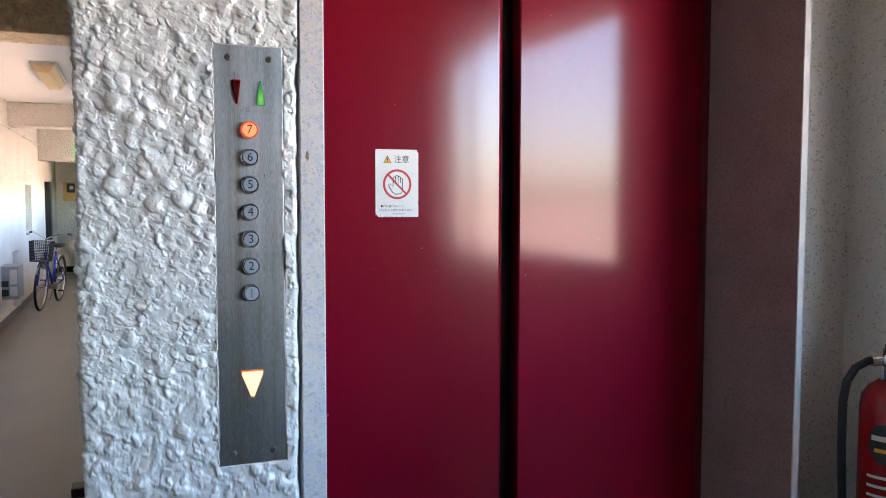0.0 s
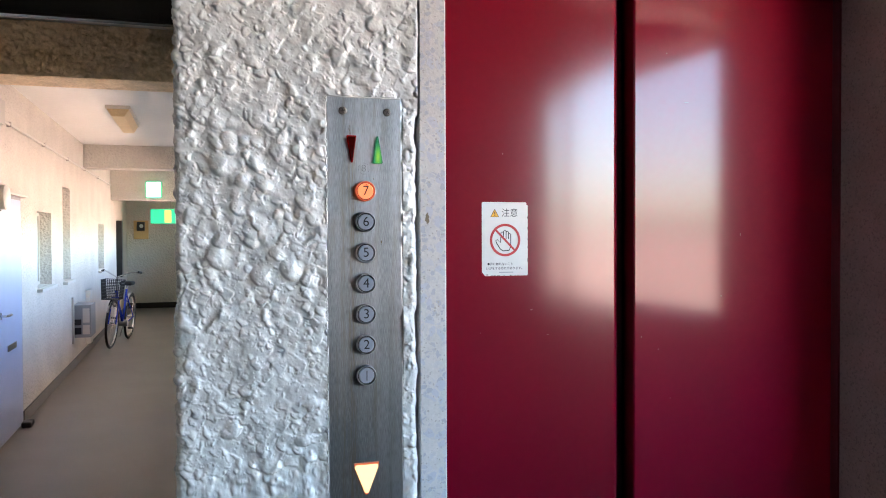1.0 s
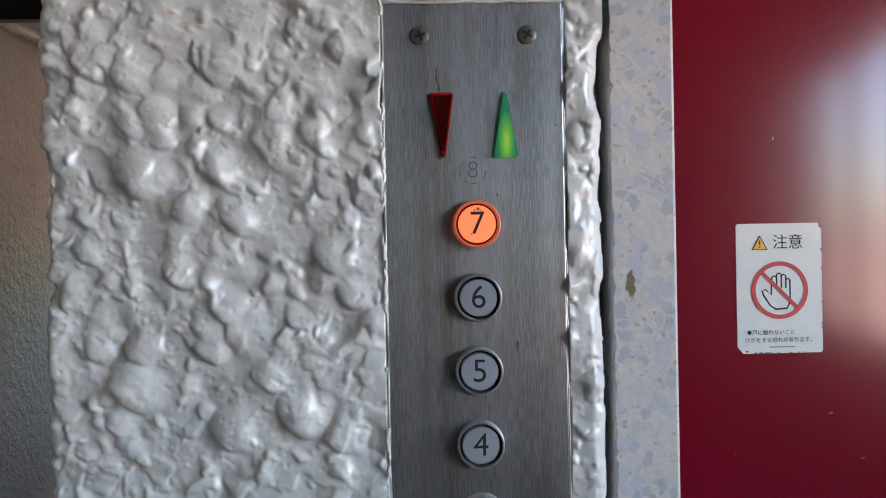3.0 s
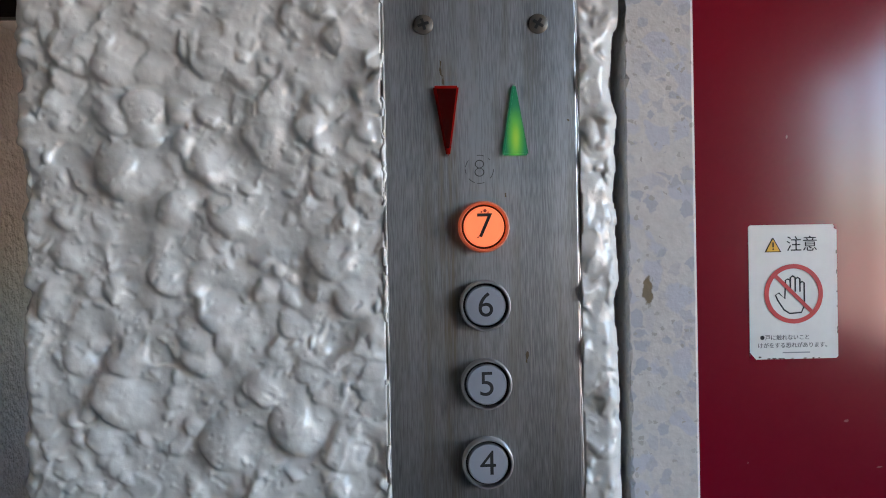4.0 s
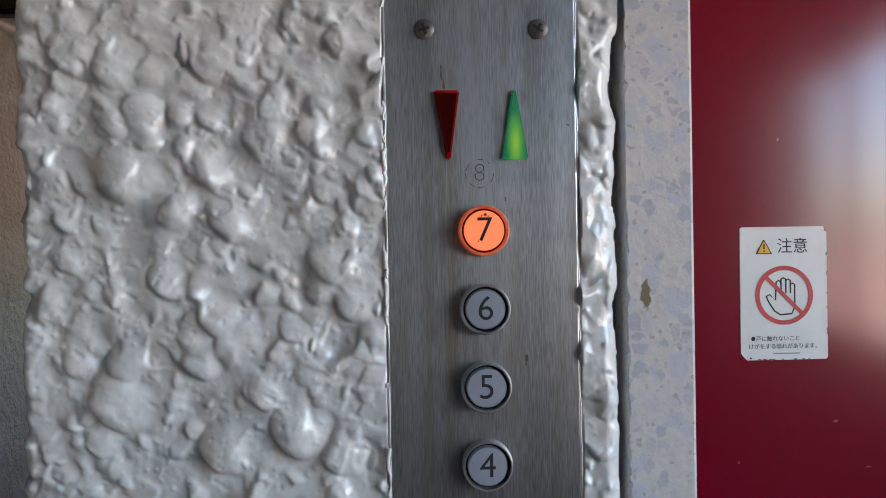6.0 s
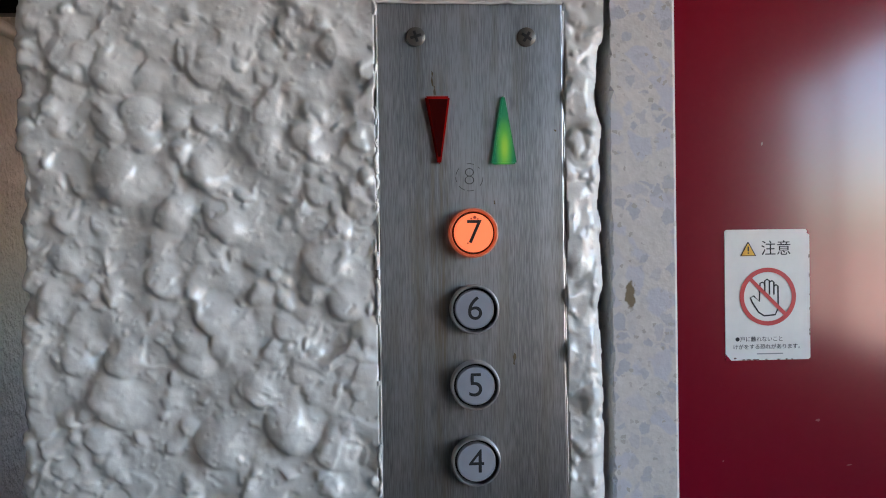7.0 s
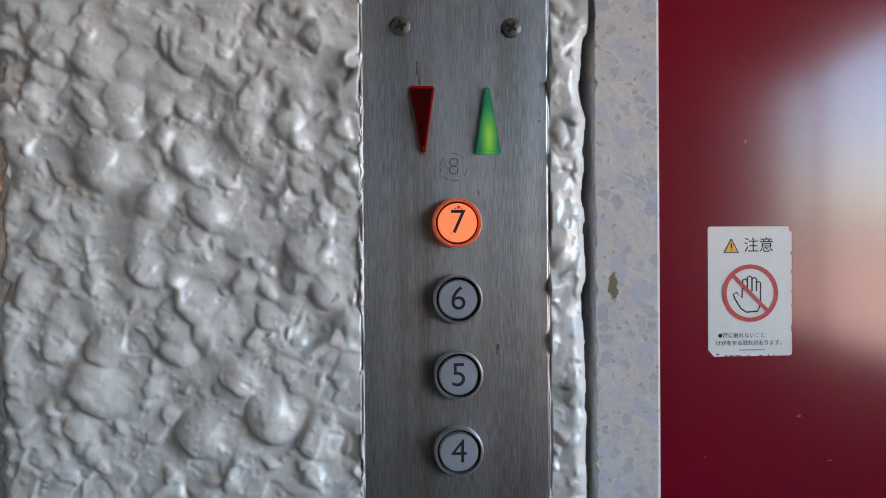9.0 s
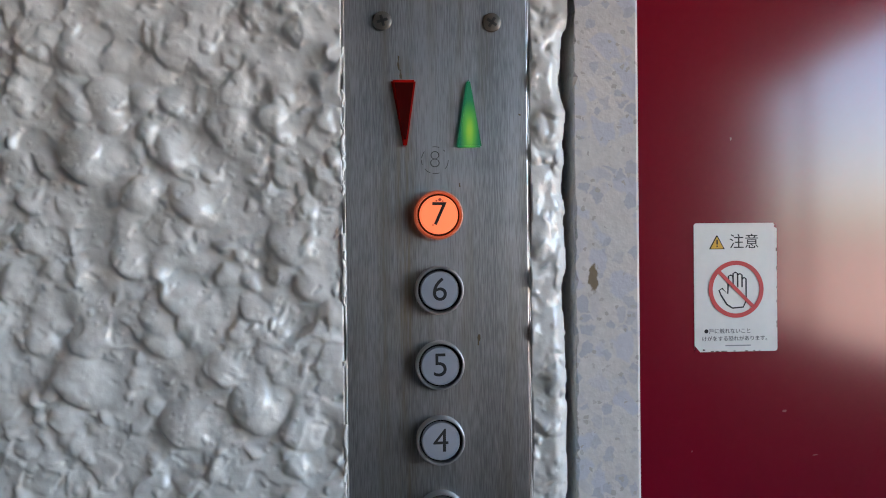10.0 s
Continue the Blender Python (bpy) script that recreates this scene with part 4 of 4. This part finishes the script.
for y0, y1, z0, z1, lab in ((3.32, 3.80, 0.13, 0.80, "beige steel meter hatch with dark latch, low on the wall"), (4.51, 5.01, 0.13, 0.785, "beige steel meter hatch with small knob, low on the wall")):
    hatch = thing("meter_hatch", lab, "hatch", (WX, (y0 + y1) / 2, z0), group="meter hatches")
    on_wall("hatch_frame", y0, y1, z0, z1, 0.012, BOARD, hatch, "thin edge frame", 0.002)
    leafp = on_wall("hatch_door", y0 + 0.018, y1 - 0.012, z0 + 0.012, z1 - 0.02, 0.016, BEIGE, hatch, "", 0.003, 0.008)
    part("latch", bm_box(0.024, 0.030, -0.17, -0.15, 0.15, 0.27 if y0 < 4 else 0.19, 0.002), DARK, leafp)
vent = thing("wall_vent", "grey louvred wall vent beside the blue door", "vent", (WX, 5.245, 0.44))
on_wall("vent_frame", 5.10, 5.39, 0.44, 0.67, 0.012, SKIRT, vent, "", 0.002)
for k in range(8):
    s = part("slat", bm_box(0.010, 0.022, -0.13, 0.13, 0.012 + 0.026 * k, 0.020 + 0.026 * k), GRILLE, vent)
plate = thing("wall_plate", "dark-framed pale wall plate on cream plaster", "wall plate", (WX, 4.60, 1.79))
on_wall("plate_frame", 4.43, 4.77, 1.79, 1.915, 0.03, DARK, plate, "", 0.003)
on_wall("plate_face", 4.47, 4.74, 1.81, 1.90, 0.006, BEIGE, plate, "", 0.002, 0.03)
meter = thing("meter_box", "ochre plywood meter board with a glass electricity meter", "meter", (WX, 5.05, 1.59))
on_wall("board_box", 4.88, 5.24, 1.59, 1.965, 0.10, OAKBOX, meter, "", 0.004)
on_wall("back_edge", 4.866, 4.88, 1.585, 1.97, 0.03, BLACK, meter)
mb = on_wall("meter_base", 4.96, 5.17, 1.75, 1.93, 0.03, BLACK, meter, "black meter base", 0.006, 0.10)
part("meter_cover", bm_lathe([(0.085, 0.0), (0.085, 0.05), (0.07, 0.065), (0.03, 0.070)], 28, Matrix.Translation((0.13, 0.015, 0.255)) @ Matrix.Rotation(radians(90), 4, "Y")), WHITE, mb, "pale glass meter cover", True)
part("name_plate", bm_box(0.1, 0.104, 0.02, 0.10, 0.06, 0.10), BEIGE, meter)
intercom = thing("bell_plate", "pair of pale bell push plates beside the blue door", "bell push", (WX, 5.12, 1.30))
on_wall("bell_face", 5.04, 5.12, 1.30, 1.44, 0.02, BEIGE, intercom, "", 0.003)
on_wall("bell_face", 5.17, 5.24, 1.31, 1.44, 0.02, BEIGE, intercom, "", 0.003)
jbox = thing("junction_box", "grey steel junction box high on the corridor wall", "junction box", (WX, 4.95, 2.335))
on_wall("box_body", 4.80, 5.12, 2.335, 2.50, 0.17, BOARD, jbox, "", 0.004)
part("cable_gland", bm_cyl((0.05, -0.15, 0.06), (0.05, -0.17, 0.06), 0.014), BLACK, jbox, "", True)
pipe = thing("conduit_pipe", "thick cream-painted conduit pipe running under the ceiling", "pipe", (WX, 3.0, 2.465))
part("pipe_run", bm_cyl((0.10, -8.0, 0), (0.10, 1.84, 0), 0.026), BEIGE, pipe, smooth=True)
for y in (-1.2, 1.35):
    part("bracket", bm_box(0.0, 0.10, y - 0.025, y + 0.025, -0.10, -0.024, 0.002), BOARD, pipe, "grey pipe bracket")
for dy in (-0.04, 0.03):
    c = thing("thin_conduit", "thin cream conduit running down to the meter board", "conduit", (WX, 5.0 + dy, 1.965), group="thin conduits")
    part("run", bm_cyl((0.02, 0, 0), (0.02, 0, 0.37), 0.009), BEIGE, c, smooth=True)
    part("clip", bm_box(0, 0.032, -0.018, 0.018, 0.16, 0.185, 0.002), BOARD, c)
c = thing("thin_conduit", "thin cream conduit running along the corridor wall", "conduit", (WX, 5.7, 2.455), group="thin conduits")
part("run", bm_cyl((0.018, 0, 0), (0.018, 8.2, 0), 0.012), BEIGE, c, smooth=True)
for k in range(6):
    part("clip", bm_box(0, 0.032, 0.3 + 1.5 * k, 0.33 + 1.5 * k, -0.02, 0.02), BOARD, c)
heater = thing("gas_heater", "grey metal gas heater with dark grille on the wall", "water heater", (WX, 9.5, 0.36))
on_wall("casing", 9.38, 9.85, 0.36, 0.75, 0.20, GRILLE, heater, "", 0.006)
for x0, z0, z1 in ((0.11, 0.18, 0.35), (0.11, 0.04, 0.15), (0.02, 0.04, 0.12), (0.02, 0.15, 0.22)):
    part("dark_panel", bm_box(x0, x0 + 0.075, -0.126, -0.118, z0, z1, 0.002), DARK if x0 < 0.1 else BOARD, heater)
on_wall("side_flange", 9.30, 9.38, 0.30, 0.85, 0.02, BOARD, heater)
duct = thing("dark_duct", "narrow dark duct on the far corridor wall", "duct", (WX, 15.1, 0.80))
on_wall("duct_body", 15.0, 15.25, 0.80, 1.86, 0.10, DARK, duct, "", 0.004)
tank = solid("low_panel", bm_box(WX, WX + 0.06, 10.55, 10.80, 0.14, 0.85, 0.006), BEIGE, "narrow beige service panel low on the corridor wall", "panel")
farbox = thing("far_meter_board", "ochre meter board with a dark meter on the end wall", "meter", (-1.30, 17.4, 1.50))
part("board_box", bm_box(-0.15, 0.15, -0.06, 0, 0, 0.40, 0.004), OAKBOX, farbox)
part("meter_face", bm_box(-0.08, 0.08, -0.13, -0.06, 0.18, 0.37, 0.012), BLACK, farbox, "black meter")
part("glass_spot", bm_cyl((0.01, -0.13, 0.28), (0.01, -0.14, 0.28), 0.04), WHITE, farbox, "", True)
solid("round_plate", bm_cyl((-1.38, 17.40, 1.28), (-1.38, 17.385, 1.28), 0.07), BEIGE, "pale round cover plate on the end wall", "cover plate", smooth=True)

# ---- ceiling lamp and exit signs ----
lampfit = thing("ceiling_lamp", "unlit fluorescent ceiling lamp with a yellowed cover", "ceiling lamp", (-0.87, 7.65, CEIL_Z))
part("base", bm_box(-0.11, 0.11, -0.65, 0.65, -0.03, 0, 0.004), BEIGE, lampfit)
part("cover", bm_prism([(-0.10, 0), (0.10, 0), (0.055, -0.07), (-0.055, -0.07)], -0.63, 0.63, 0.004), mat("yellowed_acrylic", (0.62, 0.48, 0.26), 0.4), lampfit, "yellowed acrylic cover")
lampfit.children[-1].location = (0, 0, -0.03)
EXITW = glow("exit_sign_white", (0.9, 1.0, 0.92), 5.0 * GAIN, (0.7, 0.8, 0.7))
EXITG = glow("exit_sign_green", (0.02, 0.55, 0.25), 1.0 * GAIN, (0.02, 0.4, 0.15))
EXITY = glow("exit_sign_yellow", (0.7, 0.75, 0.12), 1.1 * GAIN, (0.5, 0.5, 0.1))
sign = thing("exit_sign", "lit white and green emergency exit sign on the beam", "exit sign", (-0.882, 14.04, 2.246))
part("case", bm_box(-0.135, 0.135, -0.06, 0.0, 0, 0.285, 0.006), EXITG, sign, "green edge")
part("face", bm_box(-0.118, 0.118, -0.065, -0.058, 0.014, 0.272), EXITW, sign, "white lit face")
sign = thing("exit_sign", "lit green hanging emergency exit sign with a pale panel", "exit sign", (-0.80, 16.0, 1.815))
part("case", bm_box(-0.235, 0.235, -0.05, 0.05, 0, 0.29, 0.006), EXITG, sign)
part("pale_panel", bm_box(0.03, 0.16, -0.054, -0.048, 0.02, 0.27), EXITY, sign, "yellow-green panel")
for dx in (-0.15, 0.15):
    part("rod", bm_cyl((dx, 0, 0.29), (dx, 0, CEIL_Z - 1.815), 0.008), BOARD, sign)

# ---- bicycle ----
bike = thing("bicycle", "blue city bicycle with a front basket leaning by the wall", "bicycle", (-1.26, 11.55, 0))
bike.rotation_euler = (0, radians(4), radians(-8))


def wheel(y):
    tor = bm_lathe([(0.325 + 0.018 * math.cos(a), 0.018 * math.sin(a)) for a in np.linspace(0, 2 * math.pi, 13)], 40, Matrix.Translation((0, y, 0.343)) @ Matrix.Rotation(radians(90), 4, "Y"))
    bmesh.ops.delete(tor, geom=[f for f in tor.faces if len(f.verts) > 8], context="FACES_ONLY")
    w = part("wheel", tor, BLACK, bike, "black tyre", True)
    rimb = bm_lathe([(0.306, -0.010), (0.300, -0.010), (0.300, 0.010), (0.306, 0.010), (0.306, -0.010)], 40, Matrix.Translation((0, y, 0.343)) @ Matrix.Rotation(radians(90), 4, "Y"))
    bmesh.ops.delete(rimb, geom=[f for f in rimb.faces if len(f.verts) > 8], context="FACES_ONLY")
    part("rim", rimb, CHROME, w, "", True)
    sp = bm_cyl((-0.03, y, 0.343), (0.03, y, 0.343), 0.02, seg=12)
    for k in range(16):
        a = 2 * math.pi * k / 16
        bm_cyl((0.012 * (-1) ** k, y, 0.343), (0, y + 0.30 * math.cos(a), 0.343 + 0.30 * math.sin(a)), 0.0015, seg=5, bm=sp)
    part("spokes", sp, CHROME, w)
    part("mudguard", tube([(0, y + 0.36 * math.cos(a), 0.343 + 0.36 * math.sin(a)) for a in np.linspace(0.2, 2.6, 14)], 0.014), CHROME, w, "", True)


wheel(-0.55)
wheel(0.55)
fr = bmesh.new()
for p, q, r in (((0, -0.40, 0.80), (0, -0.32, 0.62), 0.02), ((0, -0.36, 0.70), (0, 0.10, 0.30), 0.019), ((0, -0.34, 0.62), (0, 0.08, 0.33), 0.014), ((0, 0.10, 0.28), (0, 0.22, 0.78), 0.016), ((0.05, 0.10, 0.29), (0.05, 0.55, 0.343), 0.009), ((-0.05, 0.10, 0.29), (-0.05, 0.55, 0.343), 0.009), ((0.05, 0.55, 0.343), (0.01, 0.20, 0.70), 0.008), ((-0.05, 0.55, 0.343), (-0.01, 0.20, 0.70), 0.008)):
    bm_cyl(p, q, r, seg=12, bm=fr)
part("frame", fr, BIKEBLUE, bike, "blue painted frame", True)
fk = bmesh.new()
for s in (-0.05, 0.05):
    bm_cyl((s, -0.55, 0.343), (s, -0.42, 0.70), 0.010, seg=10, bm=fk)
bm_cyl((-0.055, -0.42, 0.70), (0.055, -0.42, 0.70), 0.014, seg=10, bm=fk)
part("fork", fk, BIKEBLUE, bike, "", True)
part("handlebar", tube([(-0.27, -0.14, 1.06), (-0.22, -0.22, 1.07), (-0.14, -0.38, 1.06), (0, -0.41, 0.99), (0.14, -0.38, 1.06), (0.22, -0.22, 1.07), (0.27, -0.14, 1.06)], 0.011), CHROME, bike, "chrome handlebar", True)
part("stem", bm_cyl((0, -0.40, 0.80), (0, -0.42, 1.0), 0.013), CHROME, bike, "", True)
for s in (-1, 1):
    part("grip", bm_cyl((s * 0.27, -0.14, 1.06), (s * 0.235, -0.20, 1.068), 0.017), BLACK, bike, "", True)
bk = bmesh.new()
for k in range(7):
    z = 0.70 + 0.045 * k
    g = 0.11 + 0.004 * k
    for a, b in (((-g, -0.75), (g, -0.75)), ((g, -0.75), (g, -0.50)), ((g, -0.50), (-g, -0.50)), ((-g, -0.50), (-g, -0.75))):
        bm_cyl((*a, z), (*b, z), 0.004, seg=5, bm=bk)
for k in range(11):
    x = -0.11 + 0.022 * k
    for y in (-0.75, -0.50):
        bm_cyl((x, y, 0.70), (x * 1.2, y, 0.97), 0.0032, seg=5, bm=bk)
    y = -0.75 + 0.025 * k
    for x in (-0.11, 0.11):
        bm_cyl((x, y, 0.70), (x * 1.2, y, 0.97), 0.0032, seg=5, bm=bk)
bm_box(-0.11, 0.11, -0.75, -0.50, 0.695, 0.702, bm=bk)
part("basket", bk, BLACK, bike, "dark wire basket")
part("saddle", bm_box(-0.09, 0.09, 0.12, 0.38, 0.84, 0.90, 0.03), BLACK, bike, "black saddle", True)
part("seat_post", bm_cyl((0, 0.22, 0.76), (0, 0.245, 0.86), 0.012), CHROME, bike, "", True)
part("headlamp", bm_lathe([(0.02, 0.0), (0.032, 0.03), (0.032, 0.05), (0.02, 0.055)], 16, Matrix.Translation((0.03, -0.60, 0.62)) @ FACE), CHROME, bike, "", True)
part("crank", bm_cyl((-0.05, 0.10, 0.29), (0.07, 0.10, 0.29), 0.05), GRILLE, bike, "", True)
for s in (-1, 1):
    part("pedal", bm_box(s * 0.10 - 0.04, s * 0.10 + 0.04, 0.06 + s * 0.1, 0.14 + s * 0.1, 0.28 - s * 0.08, 0.30 - s * 0.08, 0.004), BLACK, bike)
part("kickstand", tube([(-0.06, 0.55, 0.34), (-0.14, 0.62, 0.02), (-0.16, 0.58, 0.012)], 0.007), CHROME, bike, "", True)
solid("door_stop", bm_box(-1.575, -1.50, 6.28, 6.42, 0.0, 0.045, 0.012), BLACK, "small black rubber door stop on the floor", "door stop")
solid("floor_block", bm_box(-0.47, -0.39, 3.30, 3.42, 0.0, 0.05, 0.012), BLACK, "small black rubber block on the corridor floor", "block")
